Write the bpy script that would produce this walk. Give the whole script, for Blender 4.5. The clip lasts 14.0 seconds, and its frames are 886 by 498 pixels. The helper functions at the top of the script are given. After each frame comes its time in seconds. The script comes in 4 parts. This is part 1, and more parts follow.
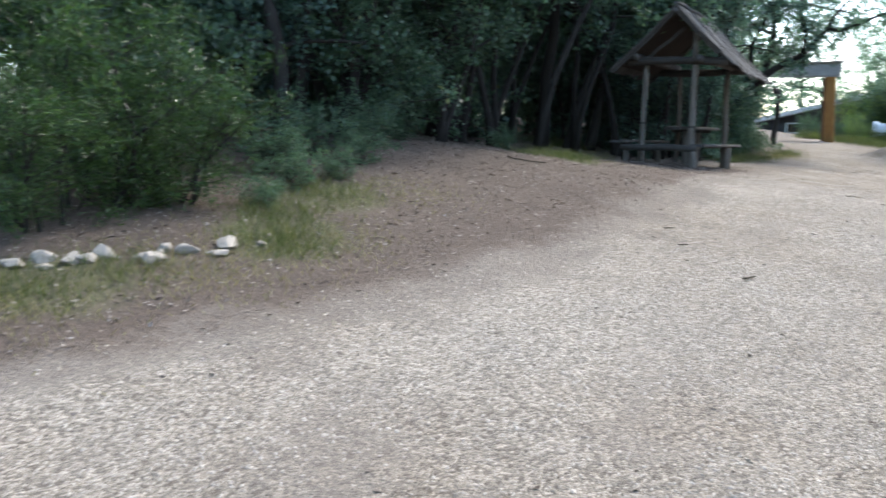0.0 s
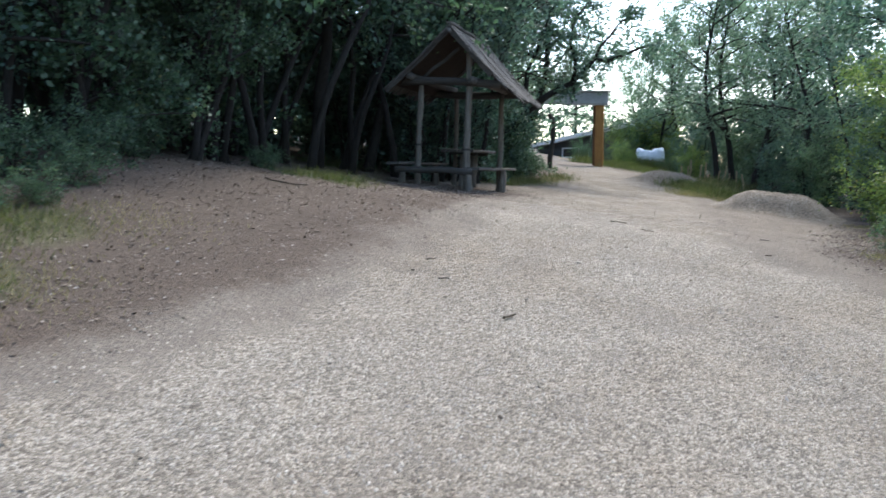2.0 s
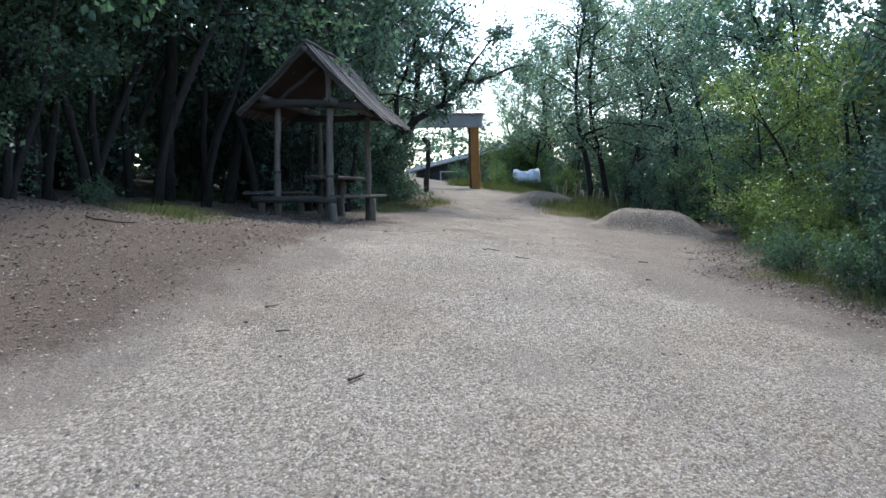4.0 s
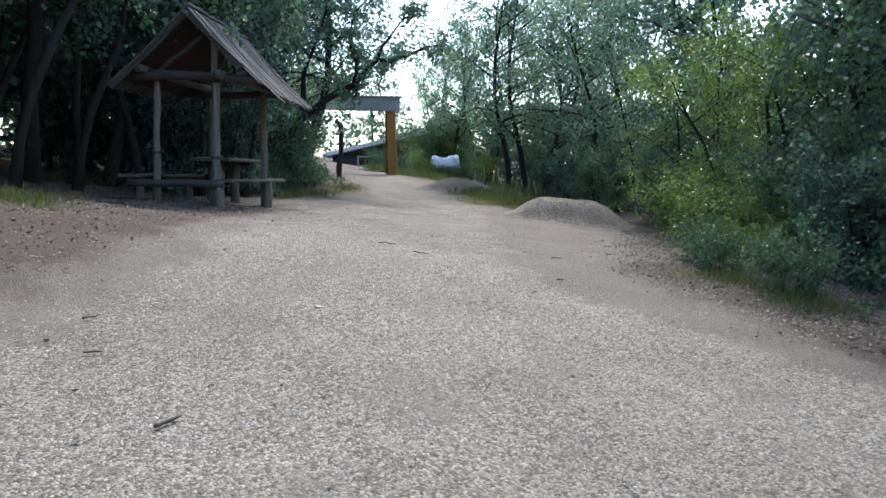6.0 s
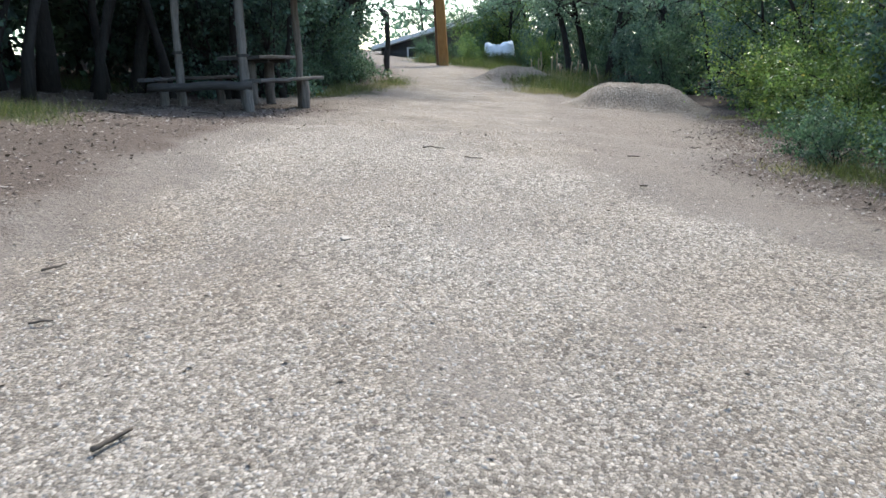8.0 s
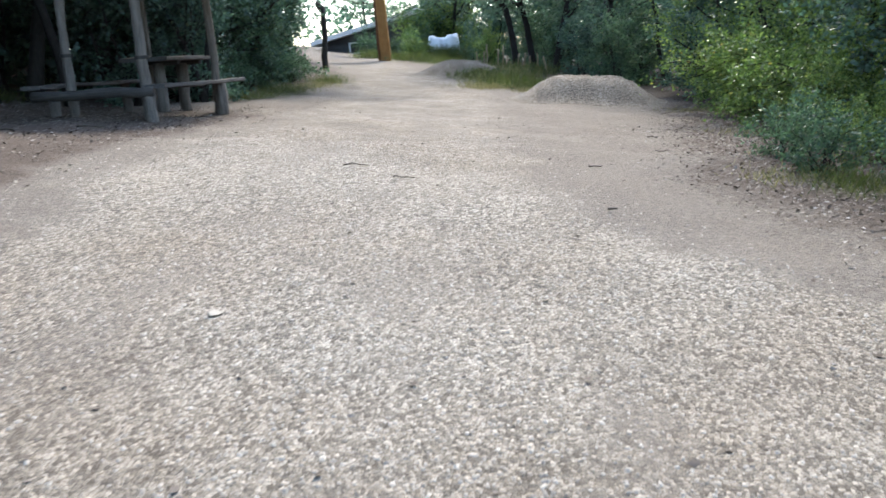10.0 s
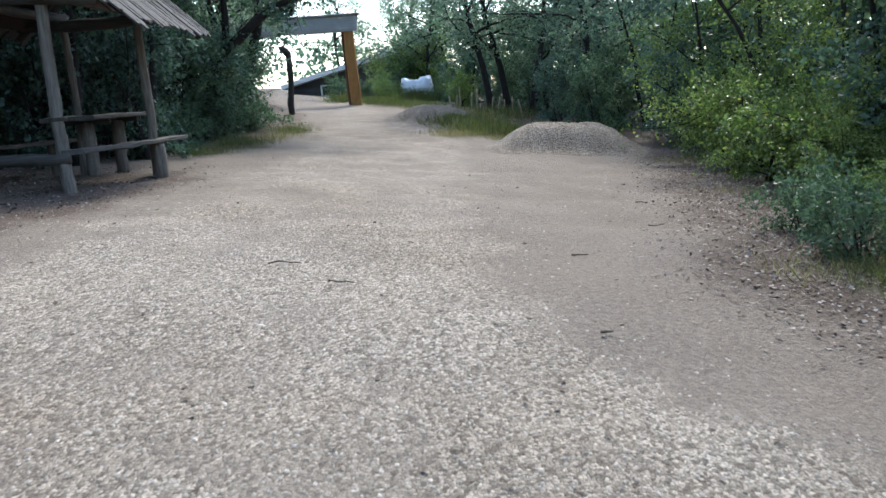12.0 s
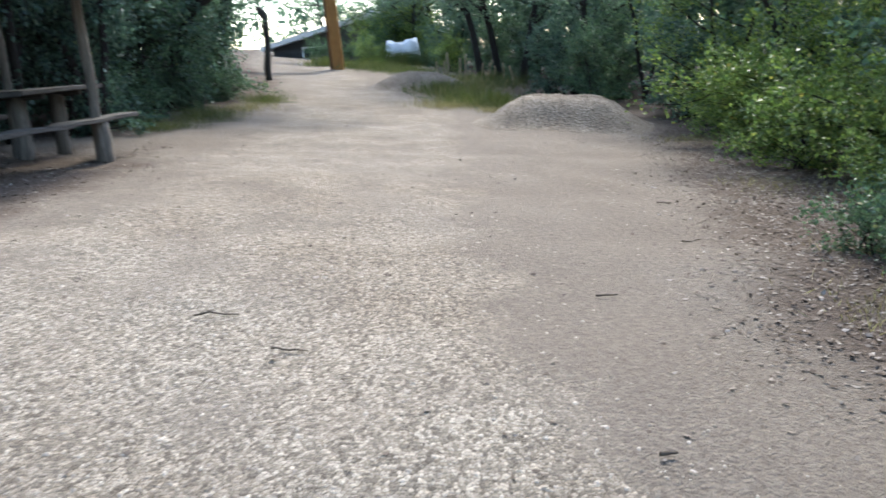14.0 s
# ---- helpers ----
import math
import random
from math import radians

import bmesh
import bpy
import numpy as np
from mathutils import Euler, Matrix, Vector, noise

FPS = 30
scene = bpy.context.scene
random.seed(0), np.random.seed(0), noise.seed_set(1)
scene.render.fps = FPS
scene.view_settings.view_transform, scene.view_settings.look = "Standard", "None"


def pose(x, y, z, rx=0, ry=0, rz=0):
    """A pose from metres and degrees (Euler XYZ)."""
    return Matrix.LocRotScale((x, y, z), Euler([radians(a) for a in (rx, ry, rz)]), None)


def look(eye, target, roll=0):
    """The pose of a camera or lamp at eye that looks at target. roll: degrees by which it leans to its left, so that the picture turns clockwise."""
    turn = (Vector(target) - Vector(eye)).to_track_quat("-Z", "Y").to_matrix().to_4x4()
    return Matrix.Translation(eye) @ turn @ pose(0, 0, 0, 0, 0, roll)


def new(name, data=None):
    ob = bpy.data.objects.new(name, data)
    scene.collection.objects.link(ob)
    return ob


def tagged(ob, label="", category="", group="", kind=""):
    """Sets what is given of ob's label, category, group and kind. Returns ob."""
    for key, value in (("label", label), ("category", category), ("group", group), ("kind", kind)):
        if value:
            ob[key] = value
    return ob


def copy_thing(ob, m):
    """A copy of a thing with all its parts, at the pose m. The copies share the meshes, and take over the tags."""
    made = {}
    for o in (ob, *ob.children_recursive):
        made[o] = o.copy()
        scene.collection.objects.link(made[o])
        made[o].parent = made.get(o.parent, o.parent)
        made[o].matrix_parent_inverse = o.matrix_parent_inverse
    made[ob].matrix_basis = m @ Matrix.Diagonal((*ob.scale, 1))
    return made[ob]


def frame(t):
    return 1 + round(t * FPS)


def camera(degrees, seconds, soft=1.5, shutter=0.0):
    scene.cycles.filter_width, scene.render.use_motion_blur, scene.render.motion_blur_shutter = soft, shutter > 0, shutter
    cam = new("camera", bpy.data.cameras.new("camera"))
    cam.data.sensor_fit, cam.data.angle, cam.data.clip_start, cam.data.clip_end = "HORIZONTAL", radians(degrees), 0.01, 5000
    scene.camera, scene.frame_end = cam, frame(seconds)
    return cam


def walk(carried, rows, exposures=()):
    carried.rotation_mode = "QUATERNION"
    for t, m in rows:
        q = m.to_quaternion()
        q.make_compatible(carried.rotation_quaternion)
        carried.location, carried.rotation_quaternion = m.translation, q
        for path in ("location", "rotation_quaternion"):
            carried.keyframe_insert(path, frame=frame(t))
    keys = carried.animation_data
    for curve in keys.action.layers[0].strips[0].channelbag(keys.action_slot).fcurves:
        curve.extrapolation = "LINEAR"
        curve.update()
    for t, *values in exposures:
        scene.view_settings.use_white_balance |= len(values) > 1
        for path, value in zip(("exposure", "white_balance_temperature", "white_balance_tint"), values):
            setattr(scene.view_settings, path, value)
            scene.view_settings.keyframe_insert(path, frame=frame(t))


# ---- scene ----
cam = camera(57.5, 14.0, shutter=0.4)
METRES, EYE, TILT, LEAN, TURN = 8.7, 1.5, -8.2, 4.2, 30.2
SKY = 0.15
ROWS = [
    (0.0, 0.0, 0.0, 0.0, -0.03, 0.36, -4.74),
    (0.5, 0.0103, 0.0238, 0.0022, -6.35, 1.1, -2.81),
    (1.0, 0.0248, 0.0467, 0.0105, -7.94, 1.71, -3.24),
    (1.5, 0.0481, 0.0722, 0.0125, -10.52, 1.17, -3.44),
    (2.0, 0.0623, 0.1053, 0.0213, -14.33, 2.81, -3.52),
    (4.5, 0.1501, 0.2331, 0.0501, -22.56, 5.84, -0.19),
    (5.0, 0.1761, 0.2591, 0.0577, -23.49, 7.33, -1.24),
    (5.5, 0.2004, 0.2786, 0.0588, -27.62, 5.87, -1.72),
    (6.0, 0.2154, 0.3095, 0.063, -27.67, 3.93, -0.37),
    (6.5, 0.2244, 0.3367, 0.065, -25.38, 1.81, -0.66),
    (7.0, 0.2396, 0.3709, 0.0737, -23.12, -0.51, 1.26),
    (9.5, 0.347, 0.5318, 0.1021, -25.3, -4.75, 3.02),
    (10.0, 0.3646, 0.5636, 0.1126, -26.89, -4.23, 3.63),
    (10.5, 0.3856, 0.5937, 0.1211, -29.8, -2.48, 3.97),
    (11.0, 0.4127, 0.6202, 0.1369, -26.13, 1.04, 2.9),
    (11.5, 0.4353, 0.6489, 0.1434, -27.05, -0.09, 4.75),
    (12.0, 0.4506, 0.6784, 0.1574, -28.34, -1.78, 4.6),
    (12.5, 0.4751, 0.7121, 0.1657, -28.39, 1.72, 5.15),
    (13.0, 0.4946, 0.7392, 0.1815, -24.46, 0.29, 4.33),
    (13.5, 0.5099, 0.7757, 0.1883, -24.57, -2.49, 4.26),
    (14.0, 0.5233, 0.8071, 0.198, -29.32, -4.54, 4.31),
]
walk(cam, [(t, pose(0, 0, EYE, TILT, LEAN, TURN) @ pose(METRES * x, METRES * y, METRES * z, 90 + pitch, roll, yaw)) for t, x, y, z, yaw, pitch, roll in ROWS],
     exposures=[(0.0, 2.32, 6540, 7), (1.5, 2.14, 6540, 7), (5.0, 1.92, 6240, 7), (7.0, 2.10, 6490, 7), (9.5, 2.47, 6540, 7), (11.0, 2.27, 6340, 7), (12.5, 2.07, 6340, 7), (13.0, 2.02, 6390, 7), (14.0, 2.37, 6540, 7)])

# ---- world and light ----
world = bpy.data.worlds.new("world")
scene.world = world
world.use_nodes = True
wn = world.node_tree
sky = wn.nodes.new("ShaderNodeTexSky")
sky.sky_type, sky.sun_disc = "NISHITA", False
sky.sun_elevation, sky.sun_rotation = radians(52), radians(12)
sky.air_density, sky.dust_density, sky.ozone_density = 1.0, 1.2, 1.5
wn.links.new(sky.outputs[0], wn.nodes["Background"].inputs[0])
wn.nodes["Background"].inputs[1].default_value = SKY
sun = new("sun", bpy.data.lights.new("sun", "SUN"))
sun.data.energy, sun.data.angle, sun.data.color = 1.4, radians(14), (1.0, 0.95, 0.88)
sun.matrix_world = look((6, 28, 37), (0, 0, 0))

# ---- materials ----


def material(name, rough=0.85, metal=0.0):
    m = bpy.data.materials.new(name)
    m.use_nodes = True
    b = m.node_tree.nodes["Principled BSDF"]
    b.inputs["Roughness"].default_value, b.inputs["Metallic"].default_value = rough, metal
    b.inputs["Specular IOR Level"].default_value = 0.25
    return m, m.node_tree, b


def ramp(nt, source, stops):
    r = nt.nodes.new("ShaderNodeValToRGB")
    while len(r.color_ramp.elements) < len(stops):
        r.color_ramp.elements.new(0.5)
    for e, (p, c) in zip(r.color_ramp.elements, stops):
        e.position, e.color = p, (*c, 1)
    nt.links.new(source, r.inputs[0])
    return r.outputs[0]


def noise_tex(nt, scale, detail=6, rough=0.6, vector=None):
    n = nt.nodes.new("ShaderNodeTexNoise")
    n.inputs["Scale"].default_value, n.inputs["Detail"].default_value, n.inputs["Roughness"].default_value = scale, detail, rough
    if vector is not None:
        nt.links.new(vector, n.inputs["Vector"])
    return n.outputs["Fac"]


def coords(nt, scale=(1, 1, 1), kind="Object"):
    t = nt.nodes.new("ShaderNodeTexCoord")
    m = nt.nodes.new("ShaderNodeMapping")
    m.inputs["Scale"].default_value = scale
    nt.links.new(t.outputs[kind], m.inputs["Vector"])
    return m.outputs[0]


def mixed(nt, fac, a, b, blend="MIX"):
    m = nt.nodes.new("ShaderNodeMix")
    m.data_type, m.blend_type = "RGBA", blend
    for value, slot in ((fac, 0), (a, 6), (b, 7)):
        if isinstance(value, (int, float)):
            m.inputs[slot].default_value = value
        elif isinstance(value, tuple):
            m.inputs[slot].default_value = (*value, 1)
        else:
            nt.links.new(value, m.inputs[slot])
    return m.outputs[2]


def bump(nt, b, height, strength=0.4, distance=0.01):
    n = nt.nodes.new("ShaderNodeBump")
    n.inputs["Strength"].default_value, n.inputs["Distance"].default_value = strength, distance
    nt.links.new(height, n.inputs["Height"])
    nt.links.new(n.outputs[0], b.inputs["Normal"])


def wood(name, dark, light, along, rough=0.85):
    """Weathered timber: grain along an axis, blotches, a tone of its own for each piece."""
    m, nt, b = material(name, rough)
    stretch = [14, 14, 14]
    stretch[along] = 0.9
    grain = noise_tex(nt, 3.0, 8, 0.7, coords(nt, stretch))
    blot = noise_tex(nt, 2.2, 4, 0.6, coords(nt))
    c = ramp(nt, grain, [(0.25, dark), (0.55, tuple((p + q) / 2 for p, q in zip(dark, light))), (0.8, light)])
    c = mixed(nt, 0.5, c, ramp(nt, blot, [(0.3, (0.5, 0.48, 0.45)), (0.7, (1, 1, 1))]), "MULTIPLY")
    info = nt.nodes.new("ShaderNodeObjectInfo")
    c = mixed(nt, 0.55, c, ramp(nt, info.outputs["Random"], [(0, (0.6, 0.58, 0.56)), (1, (1.0, 1.0, 1.0))]), "MULTIPLY")
    nt.links.new(c, b.inputs["Base Color"])
    bump(nt, b, grain, 0.6, 0.008)
    return m


def leaf_material(name, dark, mid, bright, warm, through_light=0.5):
    """Leaves: a tone for each leaf, a broad drift over the crown, light that passes through the blade."""
    m, nt, b = material(name, 0.38)
    b.inputs["Specular IOR Level"].default_value = 0.5
    g = nt.nodes.new("ShaderNodeNewGeometry")
    c = ramp(nt, g.outputs["Random Per Island"], [(0.0, dark), (0.45, mid), (0.9, bright), (0.985, bright), (1.0, warm)])
    drift = noise_tex(nt, 0.9, 3, 0.5, coords(nt))
    c = mixed(nt, 0.6, c, ramp(nt, drift, [(0.3, (0.6, 0.65, 0.65)), (0.7, (1, 1, 0.95))]), "MULTIPLY")
    nt.links.new(c, b.inputs["Base Color"])
    tr = nt.nodes.new("ShaderNodeBsdfTranslucent")
    nt.links.new(mixed(nt, 1.0, c, (0.85, 1.0, 0.75), "MULTIPLY"), tr.inputs["Color"])
    mix = nt.nodes.new("ShaderNodeMixShader")
    mix.inputs[0].default_value = through_light
    nt.links.new(b.outputs[0], mix.inputs[1])
    nt.links.new(tr.outputs[0], mix.inputs[2])
    nt.links.new(mix.outputs[0], nt.nodes["Material Output"].inputs["Surface"])
    return m


def island_material(name, stops, rough=0.9):
    m, nt, b = material(name, rough)
    g = nt.nodes.new("ShaderNodeNewGeometry")
    c = ramp(nt, g.outputs["Random Per Island"], stops)
    n = noise_tex(nt, 60, 4, 0.6, coords(nt))
    c = mixed(nt, 0.5, c, ramp(nt, n, [(0.3, (0.6, 0.6, 0.6)), (0.7, (1, 1, 1))]), "MULTIPLY")
    nt.links.new(c, b.inputs["Base Color"])
    bump(nt, b, n, 0.3, 0.003)
    return m


def ground_material():
    m, nt, b = material("ground_gravel_and_earth", 0.95)
    xyz = coords(nt)

    def mask(name, spread):
        a = nt.nodes.new("ShaderNodeAttribute")
        a.attribute_name = name
        n = noise_tex(nt, 1.3, 8, 0.68, xyz)
        swing = nt.nodes.new("ShaderNodeMath")
        swing.operation = "MULTIPLY_ADD"
        nt.links.new(n, swing.inputs[0])
        swing.inputs[1].default_value, swing.inputs[2].default_value = spread, -spread / 2
        s = nt.nodes.new("ShaderNodeMath")
        nt.links.new(swing.outputs[0], s.inputs[0])
        nt.links.new(a.outputs["Fac"], s.inputs[1])
        return ramp(nt, s.outputs[0], [(0.3, (0, 0, 0)), (0.7, (1, 1, 1))])

    warp = nt.nodes.new("ShaderNodeTexNoise")
    warp.inputs["Scale"].default_value, warp.inputs["Detail"].default_value = 45, 3
    nt.links.new(xyz, warp.inputs["Vector"])
    shift = nt.nodes.new("ShaderNodeVectorMath")
    shift.operation = "MULTIPLY_ADD"
    nt.links.new(warp.outputs["Color"], shift.inputs[0])
    shift.inputs[1].default_value = (0.014, 0.014, 0.014)
    nt.links.new(xyz, shift.inputs[2])
    cell = nt.nodes.new("ShaderNodeTexVoronoi")
    cell.inputs["Scale"].default_value = 60
    nt.links.new(shift.outputs[0], cell.inputs["Vector"])
    fine = noise_tex(nt, 30, 8, 0.75, xyz)
    broad = noise_tex(nt, 0.55, 5, 0.6, xyz)
    stone = ramp(nt, cell.outputs["Color"], [(0.12, (0.112, 0.096, 0.077)), (0.5, (0.247, 0.216, 0.176)), (0.88, (0.417, 0.371, 0.306))])
    edge = nt.nodes.new("ShaderNodeTexVoronoi")
    edge.feature = "DISTANCE_TO_EDGE"
    edge.inputs["Scale"].default_value = 60
    nt.links.new(shift.outputs[0], edge.inputs["Vector"])
    stone = mixed(nt, 1.0, stone, ramp(nt, edge.outputs["Distance"], [(0.0, (0.42, 0.39, 0.36)), (0.1, (1, 1, 1))]), "MULTIPLY")
    stone = mixed(nt, 0.75, stone, ramp(nt, broad, [(0.35, (0.74, 0.69, 0.64)), (0.62, (1, 1, 1))]), "MULTIPLY")
    worn = ramp(nt, noise_tex(nt, 1.1, 7, 0.65, coords(nt, (1.0, 0.6, 1.0))), [(0.53, (0, 0, 0)), (0.66, (0.6, 0.6, 0.6))])
    earth = ramp(nt, fine, [(0.25, (0.084, 0.069, 0.055)), (0.55, (0.173, 0.147, 0.121)), (0.85, (0.275, 0.245, 0.213))])
    stone = mixed(nt, worn, stone, earth)
    earth = mixed(nt, 0.6, earth, ramp(nt, broad, [(0.3, (0.7, 0.66, 0.62)), (0.7, (1, 1, 1))]), "MULTIPLY")
    litter = ramp(nt, noise_tex(nt, 30, 8, 0.85, xyz), [(0.3, (0.031, 0.023, 0.018)), (0.55, (0.087, 0.065, 0.05)), (0.8, (0.173, 0.135, 0.109))])
    turf = ramp(nt, noise_tex(nt, 18, 6, 0.7, xyz), [(0.3, (0.04, 0.04, 0.022)), (0.7, (0.12, 0.105, 0.06))])
    c = mixed(nt, mask("gravel", 2.0), earth, stone)
    c = mixed(nt, mask("litter", 1.3), c, litter)
    c = mixed(nt, mask("turf", 1.3), c, turf)
    nt.links.new(c, b.inputs["Base Color"])
    h = nt.nodes.new("ShaderNodeMath")
    h.operation = "MULTIPLY_ADD"
    nt.links.new(cell.outputs["Distance"], h.inputs[0])
    h.inputs[1].default_value = -0.7
    nt.links.new(fine, h.inputs[2])
    bump(nt, b, h.outputs[0], 0.8, 0.02)
    return m


M_GROUND = ground_material()
M_POST = wood("weathered_log", (0.056, 0.048, 0.041), (0.315, 0.277, 0.236), 2)
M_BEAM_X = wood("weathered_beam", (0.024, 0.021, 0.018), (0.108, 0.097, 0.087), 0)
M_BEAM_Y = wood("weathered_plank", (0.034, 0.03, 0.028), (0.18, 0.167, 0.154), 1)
M_ROOF = wood("grey_roof_slat", (0.026, 0.025, 0.023), (0.203, 0.188, 0.176), 0, 0.9)
# Red-brown boards, their colour lowered for the shade inside the gable.
M_SHEATH = wood("shade_brown_sheathing", (0.018, 0.011, 0.008), (0.051, 0.033, 0.024), 0)
M_ORANGE = wood("orange_timber", (0.36, 0.153, 0.041), (0.648, 0.342, 0.108), 2, 0.6)
M_ORANGE_UNLIT = wood("unlit_orange_timber", (0.10, 0.04, 0.018), (0.26, 0.11, 0.045), 2, 0.6)
M_GREY = wood("grey_lintel", (0.332, 0.332, 0.32), (0.575, 0.575, 0.552), 0)
M_DARKPOST = wood("dark_log", (0.02, 0.018, 0.015), (0.09, 0.08, 0.07), 2)
M_STAKE = wood("pale_stake", (0.28, 0.22, 0.14), (0.55, 0.46, 0.32), 2)
M_BARK = wood("bark", (0.012, 0.010, 0.009), (0.06, 0.053, 0.046), 2, 0.95)
# Dark boards, with the distance haze mixed in as lighter grey-blue.
M_WALL = wood("dark_house_boards", (0.06, 0.06, 0.066), (0.15, 0.15, 0.16), 0)
M_METAL = material("pale_roof_sheet", 0.35, 0.0)[0]
M_METAL.node_tree.nodes["Principled BSDF"].inputs["Base Color"].default_value = (0.72, 0.74, 0.76, 1)
M_WHITE = island_material("white_paint", [(0, (0.75, 0.75, 0.74)), (1, (0.8, 0.8, 0.8))], 0.5)
M_GLASS = material("window_glass", 0.05)[0]
M_GLASS.node_tree.nodes["Principled BSDF"].inputs["Base Color"].default_value = (0.03, 0.035, 0.04, 1)
M_TARP = island_material("white_tarpaulin", [(0, (0.8, 0.8, 0.8)), (1, (0.84, 0.84, 0.85))], 0.45)
M_LEAF = leaf_material("oak_leaf", (0.042, 0.075, 0.053), (0.089, 0.153, 0.096), (0.153, 0.227, 0.142), (0.306, 0.286, 0.116), 0.55)
M_LEAF_B = leaf_material("blue_green_leaf", (0.045, 0.081, 0.071), (0.094, 0.159, 0.129), (0.164, 0.243, 0.197), (0.262, 0.284, 0.17), 0.55)
# Blue-green leaf, lightened in colour to stand in for haze on thin trees.
M_LEAF_HAZE = leaf_material("hazed_green_leaf", (0.066, 0.105, 0.082), (0.135, 0.2, 0.15), (0.22, 0.29, 0.225), (0.3, 0.31, 0.19), 0.6)
M_LEAF_Y = leaf_material("yellow_green_leaf", (0.077, 0.129, 0.041), (0.161, 0.239, 0.073), (0.28, 0.349, 0.105), (0.463, 0.364, 0.099), 0.5)
M_NEEDLE = leaf_material("broom_needle", (0.025, 0.054, 0.016), (0.05, 0.101, 0.027), (0.09, 0.144, 0.043), (0.115, 0.122, 0.036))
M_GRASS = leaf_material("grass_blade", (0.04, 0.058, 0.016), (0.092, 0.116, 0.032), (0.176, 0.164, 0.068), (0.336, 0.272, 0.152))
M_STRAW = leaf_material("dry_grass_blade", (0.14, 0.11, 0.05), (0.26, 0.21, 0.11), (0.36, 0.30, 0.17), (0.10, 0.14, 0.04))
M_STONE = island_material("gravel_chip", [(0, (0.166, 0.14, 0.11)), (0.3, (0.271, 0.236, 0.193)), (0.8, (0.377, 0.336, 0.279)), (1, (0.468, 0.421, 0.354))])
M_ROCK = island_material("edging_rock", [(0, (0.18, 0.157, 0.133)), (1, (0.36, 0.32, 0.27))])
M_LITTER = island_material("dead_leaf", [(0, (0.072, 0.054, 0.041)), (0.5, (0.13, 0.103, 0.083)), (0.85, (0.223, 0.189, 0.158)), (1, (0.36, 0.324, 0.288))])
M_TWIG = island_material("twig", [(0, (0.035, 0.028, 0.022)), (1, (0.1, 0.08, 0.06))])


def heap_material(name, scale, lo, mid, hi):
    m, nt, b = material(name, 0.95)
    cell = nt.nodes.new("ShaderNodeTexVoronoi")
    cell.inputs["Scale"].default_value = scale
    nt.links.new(coords(nt), cell.inputs["Vector"])
    c = ramp(nt, cell.outputs["Color"], [(0.1, lo), (0.5, mid), (0.9, hi)])
    n = noise_tex(nt, 1.6, 6, 0.6, coords(nt))
    c = mixed(nt, 0.8, c, ramp(nt, n, [(0.3, (0.55, 0.5, 0.46)), (0.7, (1, 1, 1))]), "MULTIPLY")
    nt.links.new(c, b.inputs["Base Color"])
    bump(nt, b, cell.outputs["Distance"], 0.9, 0.03)
    return m


M_HEAP = heap_material("heaped_gravel", 38, (0.124, 0.107, 0.084), (0.22, 0.189, 0.153), (0.33, 0.289, 0.238))
M_EARTH = heap_material("heaped_earth", 60, (0.14, 0.115, 0.09), (0.22, 0.19, 0.155), (0.31, 0.275, 0.23))

# ---- shape helpers ----
RNG = np.random.default_rng(7)


class Shape:
    """Vertices and faces gathered piece by piece."""

    def __init__(self):
        self.v, self.f, self.n = [], [], 0

    def add(self, verts, faces):
        self.v.append(np.asarray(verts, float))
        self.f.extend([tuple(i + self.n for i in f) for f in faces])
        self.n += len(verts)
        return self

    def loft(self, path, section, sizes, up=(0, 0, 1)):
        """A tube along path; section is a closed outline of unit size, sizes scale it at each point."""
        path = [Vector(p) for p in path]
        k, rings = len(section), []
        for i, p in enumerate(path):
            d = (path[min(i + 1, len(path) - 1)] - path[max(i - 1, 0)]).normalized()
            u = Vector(up)
            if abs(u.dot(d)) > 0.95:
                u = Vector((1, 0, 0))
            a = d.cross(u).normalized()
            b = a.cross(d).normalized()
            s = sizes[i] if isinstance(sizes[i], (tuple, list)) else (sizes[i], sizes[i])
            rings += [p + a * (x * s[0]) + b * (y * s[1]) for x, y in section]
        faces = [(i * k + j, i * k + (j + 1) % k, (i + 1) * k + (j + 1) % k, (i + 1) * k + j) for i in range(len(path) - 1) for j in range(k)]
        faces += [tuple(reversed(range(k))), tuple(range((len(path) - 1) * k, len(path) * k))]
        return self.add(rings, faces)

    def mesh(self, name, smooth=False):
        me = bpy.data.meshes.new(name)
        me.from_pydata(np.concatenate(self.v).tolist(), [], self.f)
        if smooth:
            me.polygons.foreach_set("use_smooth", [True] * len(me.polygons))
        return me


def circle(k):
    return [(math.cos(2 * math.pi * i / k), math.sin(2 * math.pi * i / k)) for i in range(k)]


SLAB = [(-1, -0.7), (-0.9, -1), (0.9, -1), (1, -0.7), (1, 0.7), (0.9, 1), (-0.9, 1), (-1, 0.7)]


def part(name, shape, mat, parent=None, label="", smooth=False):
    """One mesh object under a thing or under a part."""
    me = shape if isinstance(shape, bpy.types.Mesh) else shape.mesh(name, smooth)
    if not me.materials:
        me.materials.append(mat)
    ob = new(name, me)
    ob.parent = parent
    return tagged(ob, label)


def thing(name, label, category, at=(0, 0, 0), group=""):
    ob = new(name)
    ob.location = at
    return tagged(ob, label, category, group)


